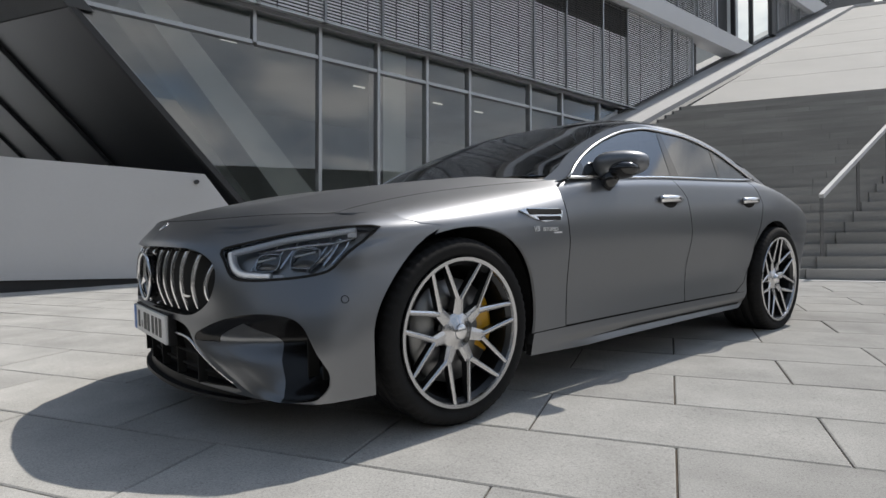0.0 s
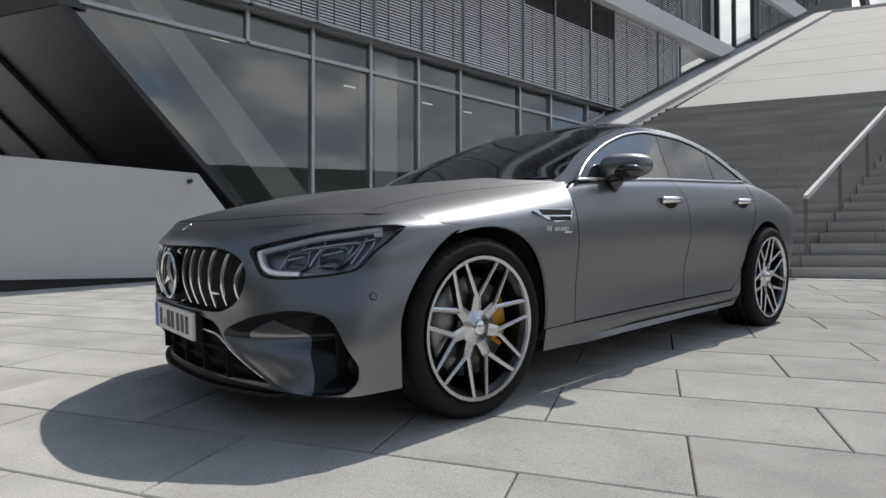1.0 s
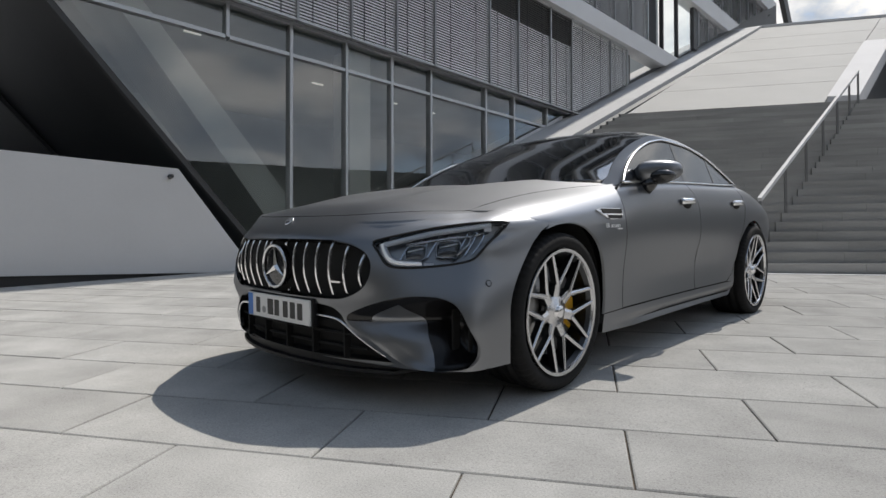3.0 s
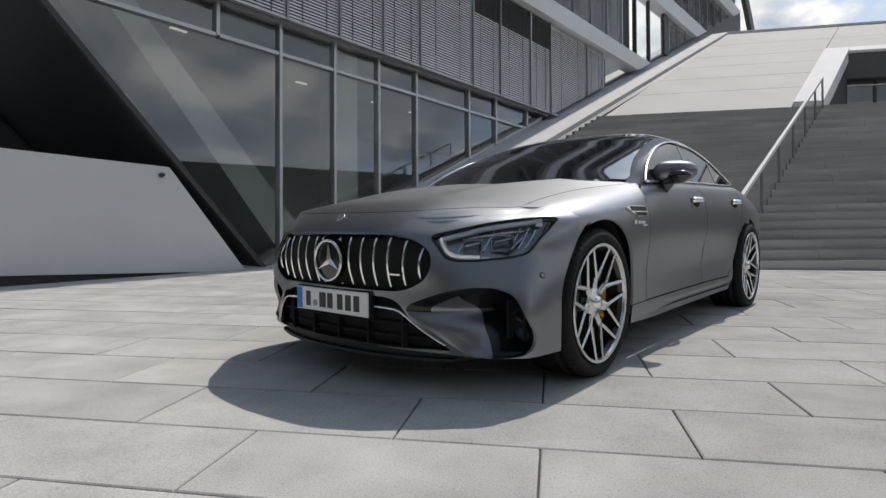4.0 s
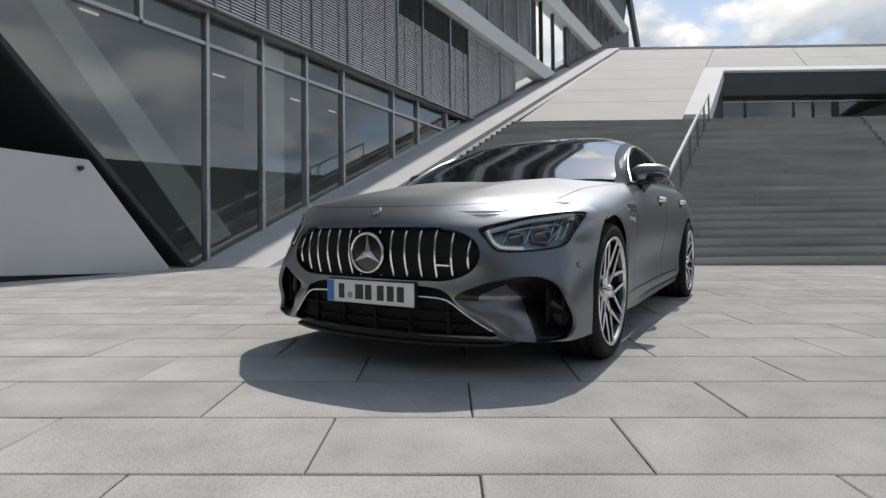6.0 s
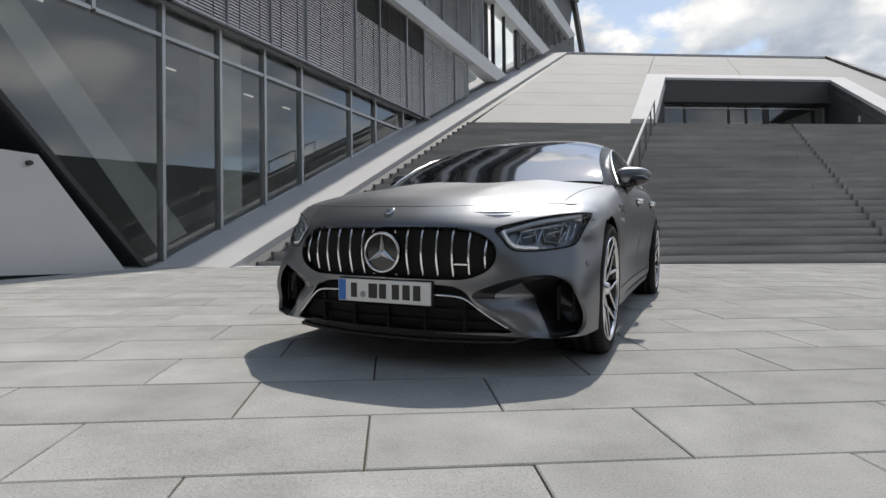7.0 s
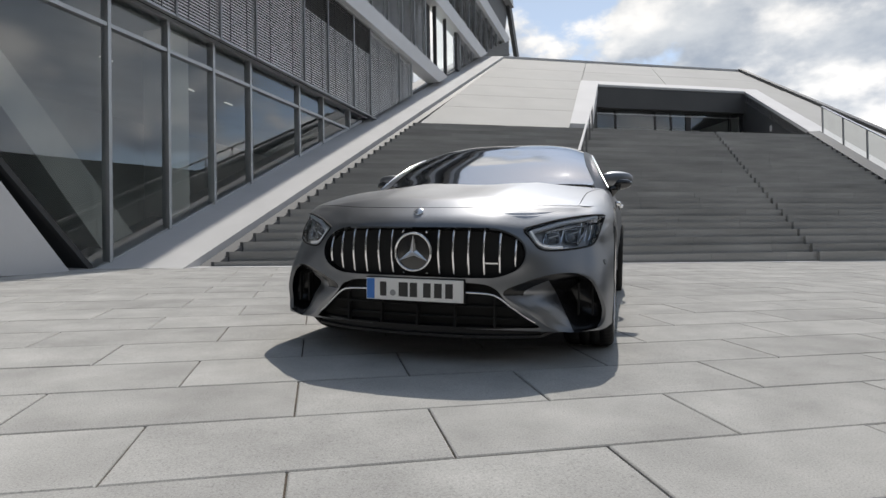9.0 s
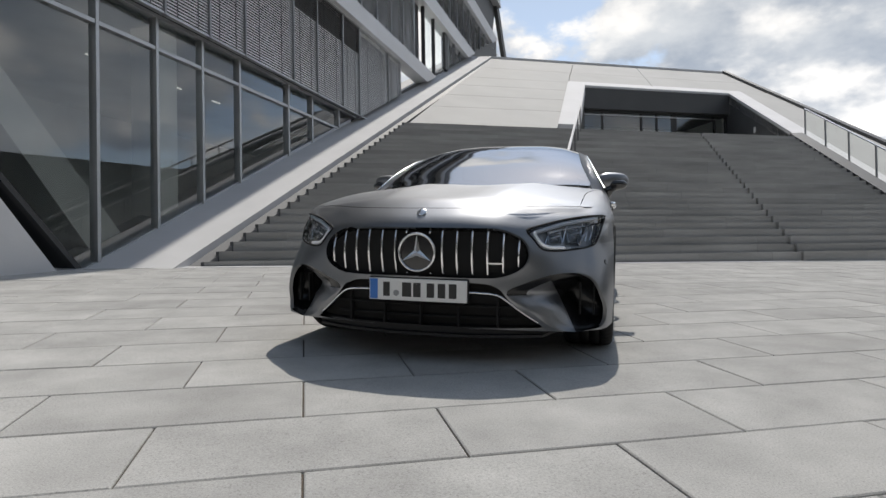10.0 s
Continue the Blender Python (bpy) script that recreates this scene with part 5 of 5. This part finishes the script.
grille = skin("grille", front, H_GRILLE, M_VOID, scale=(SU, SV), step=0.03, thick=0.0, off=-0.045, label="black grille with bright upright slats")
part("grille_wall", rim_wall(bmesh.new(), GRILLE, 0.046), M_GLOSS, grille)
bars_y = [0.125, 0.2, 0.276, 0.352, 0.428, 0.502]
half_h = lambda y: 0.122 if y < 0.40 else 0.122 - (y - 0.40) * 0.42


def grille_slat(y, z0, z1):
    """A flat bright slat, bowed with the front."""
    bm = bmesh.new()
    rings = []
    for i in range(13):
        t = i / 12
        z = z0 + (z1 - z0) * t
        x = front(*front_uv(y, z)).x - 0.006 - 0.014 * (2 * t - 1) ** 2
        w = 0.0052
        rings.append([bm.verts.new(p) for p in ((x - 0.012, y - w, z), (x - 0.003, y - w, z), (x, y - w * 0.5, z), (x, y + w * 0.5, z), (x - 0.003, y + w, z), (x - 0.012, y + w, z))])
    for A, B in zip(rings, rings[1:]):
        for k in range(6):
            bm.faces.new((A[k], A[(k + 1) % 6], B[(k + 1) % 6], B[k]))
    bm.faces.new(rings[0])
    bm.faces.new(rings[-1][::-1])
    bmesh.ops.recalc_face_normals(bm, faces=bm.faces)
    return bm


for y in bars_y:
    for sg in (1, -1):
        part("slat", grille_slat(sg * y, 0.587 - half_h(y) + 0.012, 0.587 + half_h(y) - 0.012), M_CHROME, grille)
for sg in (1, -1):
    part("slat", grille_slat(sg * 0.062, 0.675, 0.702), M_CHROME, grille, smooth=True)
    part("slat", grille_slat(sg * 0.062, 0.472, 0.488), M_CHROME, grille, smooth=True)
bm = bmesh.new()
ex = front(*front_uv(0.0, 0.587)).x
pts = [(ex + 0.006, 0.094 * math.cos(a), 0.587 + 0.094 * math.sin(a)) for a in np.linspace(0, 2 * math.pi, 49)[:-1]]
tube(bm, pts, 0.0068, 8, closed=True)
emblem = part("emblem", bm, M_CHROME, grille, "bright ring emblem", smooth=True)
bm = bmesh.new()
bmesh.ops.create_cone(bm, cap_ends=True, segments=40, radius1=0.09, radius2=0.09, depth=0.03, matrix=pose(ex - 0.016, 0, 0.587, 0, 90, 0))
part("emblem_disc", bm, M_GLOSS, grille)
for k in range(3):
    a = math.pi / 2 + k * 2 * math.pi / 3
    bm = bmesh.new()
    c = Vector((ex + 0.012, 0, 0.587))
    d = Vector((0, math.cos(a), math.sin(a)))
    n = Vector((0, -math.sin(a), math.cos(a)))
    tip, b0, b1 = c + d * 0.090 - Vector((0.006, 0, 0)), c + n * 0.017 + d * 0.004 - Vector((0.010, 0, 0)), c - n * 0.017 + d * 0.004 - Vector((0.010, 0, 0))
    apex, back = c, c - Vector((0.014, 0, 0))
    v = [bm.verts.new(p) for p in (tip, b0, b1, apex, back)]
    for f in ((3, 1, 0), (3, 0, 2), (4, 0, 1), (4, 2, 0), (3, 2, 1), (4, 1, 2)):
        bm.faces.new([v[i] for i in f])
    bmesh.ops.recalc_face_normals(bm, faces=bm.faces)
    part("emblem_arm", bm, M_CHROME, grille)
# small plain bar badge between two slats
p = front(*front_uv(0.39, 0.54))
part("bar_badge", box((p.x - 0.012, 0.356, 0.533), (p.x - 0.002, 0.425, 0.541)), M_CHROME, grille)

lower = skin("lower_grille", front, H_LOWER, M_VOID, scale=(SU, SV), step=0.03, thick=0.0, off=-0.05, label="black lower air opening")
part("opening_wall", rim_wall(bmesh.new(), LOWER, 0.051), M_BLACK, lower)
for y in (-0.40, -0.2, 0.0, 0.2, 0.40):
    p = front(*front_uv(y, 0.30))
    part("fin", box((p.x - 0.05, y - 0.005, 0.21), (p.x - 0.018, y + 0.005, 0.37)), M_VOID, lower)
for z in (0.255, 0.315):
    bm = bmesh.new()
    tube(bm, [(front(*front_uv(y, z)).x - 0.03, y, z) for y in np.linspace(-0.5, 0.5, 21)], 0.006, 6)
    part("crossbar", bm, M_VOID, lower)
for sg in (1, -1):
    bm = bmesh.new()
    path = [(.20, .388), (.30, .388), (.385, .383), (.43, .366), (.49, .318), (.545, .275), (.60, .236)]
    sm = spline([(i, 0, y, z) for i, (y, z) in enumerate(path)])
    pts = []
    for i in range(31):
        q = sm(i / 5)
        f = front(*front_uv(q[1], q[2]))
        pts.append((f.x - 0.004, sg * q[1], q[2]))
    tube(bm, pts, 0.0062, 6)
    part("bright_strip", bm, M_CHROME, car, "bright trim strip", smooth=True)
    # intake: body-coloured scoop at the inner side, black beyond
    bm = bmesh.new()
    n = len(INTAKE)
    loops = []
    STEPS = 12
    for k in range(STEPS + 1):
        t = k / STEPS
        ring = []
        for y, z in INTAKE:
            f = front(*front_uv(y, z))
            ty, tz = 0.825 + (y - 0.69) * 0.34, 0.340 + (z - 0.335) * 0.66
            e = t ** 0.85
            d = 0.02 * min(1, 6 * t) + (f.x - 0.52) * (t ** 1.5)
            ring.append(bm.verts.new((f.x - 0.003 - d, sg * (y + (ty - y) * e), z + (tz - z) * e)))
        loops.append(ring)
    mark = bm.faces.layers.int.new("lip")
    for k in range(STEPS):
        for i in range(n):
            j = (i + 1) % n
            f = bm.faces.new((loops[k][i], loops[k][j], loops[k + 1][j], loops[k + 1][i]))
            if k < 3 and INTAKE[i][1] > 0.375 and INTAKE[j][1] > 0.375:
                f[mark] = 1
    bm.faces.new(loops[-1])
    # body colour on the inner side; gloss black upper lip, and black beyond that includes the duct's shade
    co, no = Vector((0.60, sg * 0.712, 0.31)), Vector((-0.10, sg * 1.0, 0.48)).normalized()
    bmesh.ops.bisect_plane(bm, geom=bm.verts[:] + bm.edges[:] + bm.faces[:], plane_co=co, plane_no=no)
    duct = bm.copy()
    duct_mark = duct.faces.layers.int["lip"]
    beyond = lambda f: (f.calc_center_median() - co).dot(no) > 0
    bmesh.ops.delete(bm, geom=[f for f in bm.faces if beyond(f) or f[mark]], context="FACES")
    bmesh.ops.delete(duct, geom=[f for f in duct.faces if not (beyond(f) or f[duct_mark])], context="FACES")
    intake = part("air_intake", bm, M_PAINT, car, "large side air intake with black vanes", smooth=True)
    part("duct", duct, M_DUCT, intake, smooth=True)
    for k, y in enumerate((0.76, 0.83)):
        part("vane", box((0.525, sg * (y + 0.03) - 0.004, 0.26), (0.565 - 0.02 * k, sg * (y + 0.03) + 0.005, 0.425)), M_VOID, intake)

# splitter under the front
bm = bmesh.new()
path = [(0.868 - 0.14 * (abs(y) / 0.62) ** 2.4, y) for y in np.linspace(-0.62, 0.62, 41)]
prism([(x, y, 0.160) for x, y in path] + [(0.45, 0.70, 0.160), (0.45, -0.70, 0.160)], (0, 0, 0.014), bm)
prism([(x - 0.025, y, 0.174) for x, y in path] + [(0.45, 0.68, 0.174), (0.45, -0.68, 0.174)], (0, 0, 0.035), bm)
part("front_splitter", bm, M_BLACK, car, "black front splitter")

# number plate with plain bars
plate = part("number_plate", box((0.881, -0.26, 0.338), (0.893, 0.26, 0.450), 0.003), M_PLATE, car, "white number plate with plain dark bars")
part("plate_holder", box((0.850, -0.265, 0.333), (0.8805, 0.265, 0.455), 0.003), M_BLACK, car)
part("blue_field", box((0.8931, -0.256, 0.342), (0.8938, -0.213, 0.446)), M_BLUE, plate)
for y, w in ((-0.165, 0.018), (-0.055, 0.025), (0.0, 0.02), (0.072, 0.02), (0.130, 0.02), (0.188, 0.02)):
    part("bar_mark", box((0.8931, y - w, 0.358), (0.8939, y + w, 0.431)), M_INK, plate)
bm = bmesh.new()
bmesh.ops.create_cone(bm, cap_ends=True, segments=20, radius1=0.016, radius2=0.016, depth=0.0008, matrix=pose(0.8935, -0.112, 0.376, 0, 90, 0))
part("round_seal", bm, M_LEDGE, plate)

# bonnet badge, washer covers
bm = bmesh.new()
bmesh.ops.create_uvsphere(bm, u_segments=20, v_segments=10, radius=0.5, matrix=Matrix.Translation((0.819, 0, 0.791)) @ pose(0, 0, 0, 0, 45, 0) @ Matrix.Diagonal((0.050, 0.050, 0.008, 1)))
part("bonnet_badge", bm, M_CHROME, car, "small round bright badge", smooth=True)
# ---- headlights ----
for mirror in (False, True):
    sg = -1 if mirror else 1
    hs = skin("headlight", front, [(u, v) for u, v in H_LAMP], M_LAMP_IN, mirror=mirror, step=0.02, scale=(SU, SV), thick=0.0, off=-0.045, label="headlight with pale light guide behind clear lens")
    lens = skin("lens", front, [(u, v) for u, v in H_LAMP], M_LENS, hs, mirror=mirror, step=0.02, scale=(SU, SV), thick=0.0, off=0.001)
    lens.visible_shadow = False
    bm = bmesh.new()
    tube(bm, [(lambda p: (p.x, sg * p.y, p.z))(front_at(y, z)[0]) for y, z in LAMP], 0.0052, 6, closed=True)
    part("lamp_border", bm, M_VOID, hs, "gloss black border", smooth=True)
    part("housing", rim_wall(bmesh.new(), LAMP, 0.047, sg), M_GLOSS, hs)

    def at(y, z, off):
        u, v = front_uv(y, z)
        p = front(u, v)
        du, dv = front(u + 1e-3, v) - front(u - 1e-3, v), front(u, min(v + 1e-3, 1)) - front(u, v - 1e-3)
        n = du.cross(dv).normalized()
        n = n if n.x + n.y > 0 else -n
        q = p - n * off
        return Vector((q.x, sg * q.y, q.z)), Vector((n.x, sg * n.y, n.z))
    bm = bmesh.new()
    guide = [(.568, .696), (.584, .668), (.611, .634), (.645, .619), (.715, .614)]
    sm = spline([(i, 0, y, z) for i, (y, z) in enumerate(guide)])
    tube(bm, [at(sm(i / 5)[1], sm(i / 5)[2], 0.012)[0] for i in range(21)], 0.0160, 8, flat=0.9)
    part("light_guide", bm, M_DRL, hs, "pale light guide", smooth=True)
    bm = bmesh.new()
    guide = [(.872, .772), (.78, .753), (.70, .738), (.62, .711), (.572, .695)]
    sm = spline([(i, 0, y, z) for i, (y, z) in enumerate(guide)])
    tube(bm, [at(sm(i / 5)[1], sm(i / 5)[2], 0.012)[0] for i in range(21)], 0.0118, 8)
    part("upper_guide", bm, M_DRL, hs, smooth=True)
    # bright blocks at the ends of the guides and thin cut-glass fins between the lenses
    for (y, z), hw, hh in (((.735, .6155), .020, .006), ((.868, .752), .016, .008)):
        c0, n = at(y, z, 0.014)
        m = Matrix.Translation(c0) @ n.to_track_quat("X", "Z").to_matrix().to_4x4()
        bm = box((-0.004, -hw, -hh), (0.004, hw, hh), 0.002)
        bm.transform(m)
        part("guide_end", bm, M_BADGE, hs)
    for k in range(9):
        y = .640 + 0.0265 * k
        bm = bmesh.new()
        tube(bm, [at(y + 0.012 * t, .640 + 0.0035 * k + 0.085 * t - 0.004 * (k % 3), 0.036 - 0.006 * t)[0] for t in (0, 0.35, 0.7, 1.0)], 0.0036 + 0.0012 * (k % 2), 4)
        part("reflector_fin", bm, M_CRYSTAL, hs)
    for y, z, hw, hh in ((.680, .667, .040, .031), (.772, .683, .047, .036)):
        c0, n = at(y, z, 0.030)
        q = n.to_track_quat("X", "Z").to_matrix().to_4x4()
        loop = [(math.copysign(abs(math.cos(a)) ** 0.55, math.cos(a)) * hw + 0.25 * hh * math.sin(a), math.copysign(abs(math.sin(a)) ** 0.55, math.sin(a)) * hh) for a in np.linspace(0, 2 * math.pi, 37)[:-1]]
        bm = bmesh.new()
        rim = [bm.verts.new(Matrix.Translation(c0) @ q @ Vector((0.0, sg * a, b))) for a, b in loop]
        mid = [bm.verts.new(Matrix.Translation(c0) @ q @ Vector((0.010, sg * a * 0.6, b * 0.6))) for a, b in loop]
        top = bm.verts.new(Matrix.Translation(c0) @ q @ Vector((0.014, 0, 0)))
        for k in range(36):
            k2 = (k + 1) % 36
            bm.faces.new((rim[k], rim[k2], mid[k2], mid[k]))
            bm.faces.new((mid[k], mid[k2], top))
        bmesh.ops.recalc_face_normals(bm, faces=bm.faces)
        proj = part("projector_lens", bm, M_PROJ, hs, "dark projector lens", smooth=True)
        bm = bmesh.new()
        tube(bm, [Matrix.Translation(c0) @ q @ Vector((0.002, sg * a * 1.06, b * 1.06)) for a, b in loop], 0.0030, 6, closed=True)
        part("lens_rim", bm, M_CRYSTAL, proj, smooth=True)
        bm = bmesh.new()
        tube(bm, [Matrix.Translation(c0) @ q @ Vector((0.013, sg * hw * t, hh * 0.25 + hh * 0.3 * t)) for t in (-0.8, -0.3, 0.3, 0.8)], 0.004, 6)
        part("lens_shade", bm, M_DRL, proj, smooth=True)
    bm = bmesh.new()
    tube(bm, [at(y, z, 0.026)[0] for y, z in ((.875, .742), (.82, .728), (.77, .724), (.70, .712), (.64, .700))], 0.006, 6)
    part("upper_trim", bm, M_CHROME, hs, smooth=True)
    bm = bmesh.new()
    tube(bm, [at(y, z, 0.03)[0] for y, z in ((.832, .742), (.822, .70), (.797, .64))], 0.008, 6)
    part("divider", bm, M_CRYSTAL, hs, smooth=True)
    # outside mirror
    mir_ob = part("door_mirror", (lambda b: (bmesh.ops.create_uvsphere(b, u_segments=28, v_segments=16, radius=0.5), b)[1])(bmesh.new()), M_PAINT, car, "door mirror with grey cap", smooth=True)
    for v in mir_ob.data.vertices:
        x, y, z = v.co
        sq = lambda t: math.copysign(abs(2 * t) ** 0.75, t) / 2
        x, y, z = sq(x), sq(y), sq(z)
        x = x * 0.17 if x > 0 else x * 0.07
        taper = 1 - 0.22 * (y + 0.5)
        v.co = (-1.075 + x - 0.10 * (y + 0.12), sg * (0.945 + y * 0.235), 1.062 + z * 0.150 * taper + 0.012 * y)
    mir_ob.data.update()
    bm = bmesh.new()
    bmesh.ops.create_uvsphere(bm, u_segments=20, v_segments=10, radius=0.5, matrix=Matrix.Translation((-1.076, sg * 0.943, 1.034)) @ pose(0, 0, 0, 0, 0, sg * 24 * -1) @ Matrix.Diagonal((0.158, 0.236, 0.098, 1)))
    part("mirror_base", bm, M_GLOSS, mir_ob, "gloss black lower shell", smooth=True)
    bm = bmesh.new()
    tube(bm, [(-1.045, sg * 0.925, 1.02), (-1.03, sg * 0.91, 0.985), (-1.02, sg * 0.885, 0.955)], 0.042, 10, flat=1.0)
    part("mirror_stalk", bm, M_GLOSS, mir_ob, smooth=True)
    # door handles
    for hx in (-1.57, -2.54):
        y0 = side_at(hx, 0.880).y
        bm = bmesh.new()
        bmesh.ops.create_uvsphere(bm, u_segments=18, v_segments=10, radius=0.5, matrix=Matrix.Translation((hx, sg * (y0 - 0.004), 0.874)) @ Matrix.Diagonal((0.170, 0.026, 0.085, 1)))
        cup = part("door_handle", bm, M_VOID, car, "bright door handle over dark recess", smooth=True)
        bm = bmesh.new()
        pts = [(hx + 0.105 - 0.21 * i / 10, sg * (y0 + 0.006 + 0.026 * math.sin(math.pi * i / 10)), 0.892 + 0.004 * math.sin(math.pi * i / 10)) for i in range(11)]
        tube(bm, pts, 0.0165, 10, flat=1.2)
        part("grip", bm, M_CHROME, cup, "bright grip", smooth=True)
    # fender vent
    bm = bmesh.new()
    o = [(-0.345, 0.832), (-0.40, 0.842), (-0.60, 0.842), (-0.628, 0.828), (-0.612, 0.790), (-0.50, 0.782), (-0.44, 0.795), (-0.39, 0.815)]
    vent_fn = side_at
    vent = skin("fender_vent", vent_fn, o, M_CHROME, mirror=mirror, step=0.02, thick=0.01, off=0.006, label="bright side vent trim")
    for zz0, zz1, xa, xb in ((0.814, 0.837, -0.405, -0.615), (0.789, 0.806, -0.465, -0.607)):
        skin("vent_slot", vent_fn, [(xa, zz0), (xb, zz0), (xb, zz1), (xa + 0.015, zz1)], M_VOID, vent, mirror=mirror, step=0.02, thick=0.0, off=0.0085)
    # engine badge: raised letters and a plain bar
    bp = vent_fn(-0.50, 0.757)
    for word, size, xf, xr in (("V8", 0.034, -0.425, -0.475), ("BITURBO", 0.0245, -0.484, -0.605)):
        txt = bpy.data.curves.new("badge_letters", "FONT")
        txt.body = word
        txt.size, txt.extrude = size, 0.001
        tob = new("badge_letters", txt)
        dg = bpy.context.evaluated_depsgraph_get()
        tme = bpy.data.meshes.new_from_object(tob.evaluated_get(dg))
        bpy.data.objects.remove(tob)
        m = pose(xf, bp.y + 0.004, 0.742, 90, 0, 180) if sg > 0 else pose(xr, -bp.y - 0.004, 0.742, 90, 0, 0)
        part("badge_letters", tme, M_BADGE, car, "raised bright letters", matrix=m)
    ya = vent_fn(-0.586, 0.733).y
    part("badge_bar", box((-0.612, min(sg * ya, sg * (ya + 0.004)), 0.731), (-0.560, max(sg * ya, sg * (ya + 0.004)), 0.738)), M_BADGE, car)
    # parking sensor
    sp, sn = front_at(0.915, 0.535)
    sn = Vector((sn.x, sg * sn.y, sn.z))
    bm = bmesh.new()
    bmesh.ops.create_cone(bm, cap_ends=True, segments=16, radius1=0.011, radius2=0.010, depth=0.005, matrix=Matrix.Translation((sp.x, sg * sp.y, sp.z)) @ sn.to_track_quat("Z", "Y").to_matrix().to_4x4())
    sensor = part("parking_sensor", bm, M_PAINT, car)
    bm = bmesh.new()
    q = Matrix.Translation((sp.x, sg * sp.y, sp.z)) @ sn.to_track_quat("Z", "Y").to_matrix().to_4x4()
    tube(bm, [q @ Vector((0.0125 * math.cos(a), 0.0125 * math.sin(a), 0.0005)) for a in np.linspace(0, 2 * math.pi, 21)[:-1]], 0.0014, 5, closed=True)
    part("sensor_seal", bm, M_VOID, sensor)
part("cowl", box((-0.80, -0.74, 0.90), (-0.60, 0.74, 0.985), 0.01), M_BLACK, car)


# ---- slabs of the pavement ----
PX, PY = 1.04, 0.49
GAP = 0.0075


def slab_mesh(name, w, h):
    bm = bmesh.new()
    b, t = 0.005, -0.0
    lo, top = [(0, 0), (w, 0), (w, h), (0, h)], [(b, b), (w - b, b), (w - b, h - b), (b, h - b)]
    v0 = [bm.verts.new((x, y, -0.03)) for x, y in lo]
    v1 = [bm.verts.new((x, y, -0.004)) for x, y in lo]
    v2 = [bm.verts.new((x, y, 0.0)) for x, y in top]
    bm.faces.new(v2)
    for i in range(4):
        j = (i + 1) % 4
        bm.faces.new((v0[i], v0[j], v1[j], v1[i]))
        bm.faces.new((v1[i], v1[j], v2[j], v2[i]))
    me = mesh_of(bm, name)
    me.materials.append(M_PAVE)
    return me


slab = slab_mesh("slab", PX - GAP, PY - GAP)
rnd = random.Random(7)
rest = bmesh.new()
count = 0
for r in range(-10, 16):
    v = (0.71 - 2.0) + PY * r
    off = 0.01 if r % 2 == 0 else 0.53
    for c in range(-14, 17):
        u = off + PX * c
        if v > 6.2 or u < -13 or u > 15:
            continue
        dz = rnd.uniform(-0.0025, 0.0)
        near = -6.2 < u < 4.6 and -4.0 < v < 5.6
        if near and count < 300:
            ob = new("slab", slab)
            ob.parent = pavement
            ob.location = (u + GAP / 2, v + GAP / 2, dz)
            ob.rotation_euler = (rnd.uniform(-0.0015, 0.0015), rnd.uniform(-0.001, 0.001), 0)
            count += 1
        else:
            w, h = PX - GAP, min(PY, 6.352 - v) - GAP
            x0, y0 = u + GAP / 2, v + GAP / 2
            v1 = [rest.verts.new((x, y, -0.012)) for x, y in ((x0, y0), (x0 + w, y0), (x0 + w, y0 + h), (x0, y0 + h))]
            v2 = [rest.verts.new((x, y, dz)) for x, y in ((x0 + .005, y0 + .005), (x0 + w - .005, y0 + .005), (x0 + w - .005, y0 + h - .005), (x0 + .005, y0 + h - .005))]
            rest.faces.new(v2)
            for i in range(4):
                j = (i + 1) % 4
                rest.faces.new((v1[i], v1[j], v2[j], v2[i]))
tagged(part("outer_slabs", rest, M_PAVE, pavement), kind="stuff")
# pale edging along the foot of the stairs
for k in range(15):
    part("edging_stone", box((-8.0 + 1.5 * k, 6.13, -0.01), (-8.0 + 1.5 * k + 1.492, 6.345, 0.005), 0.002), M_STRING, pavement)
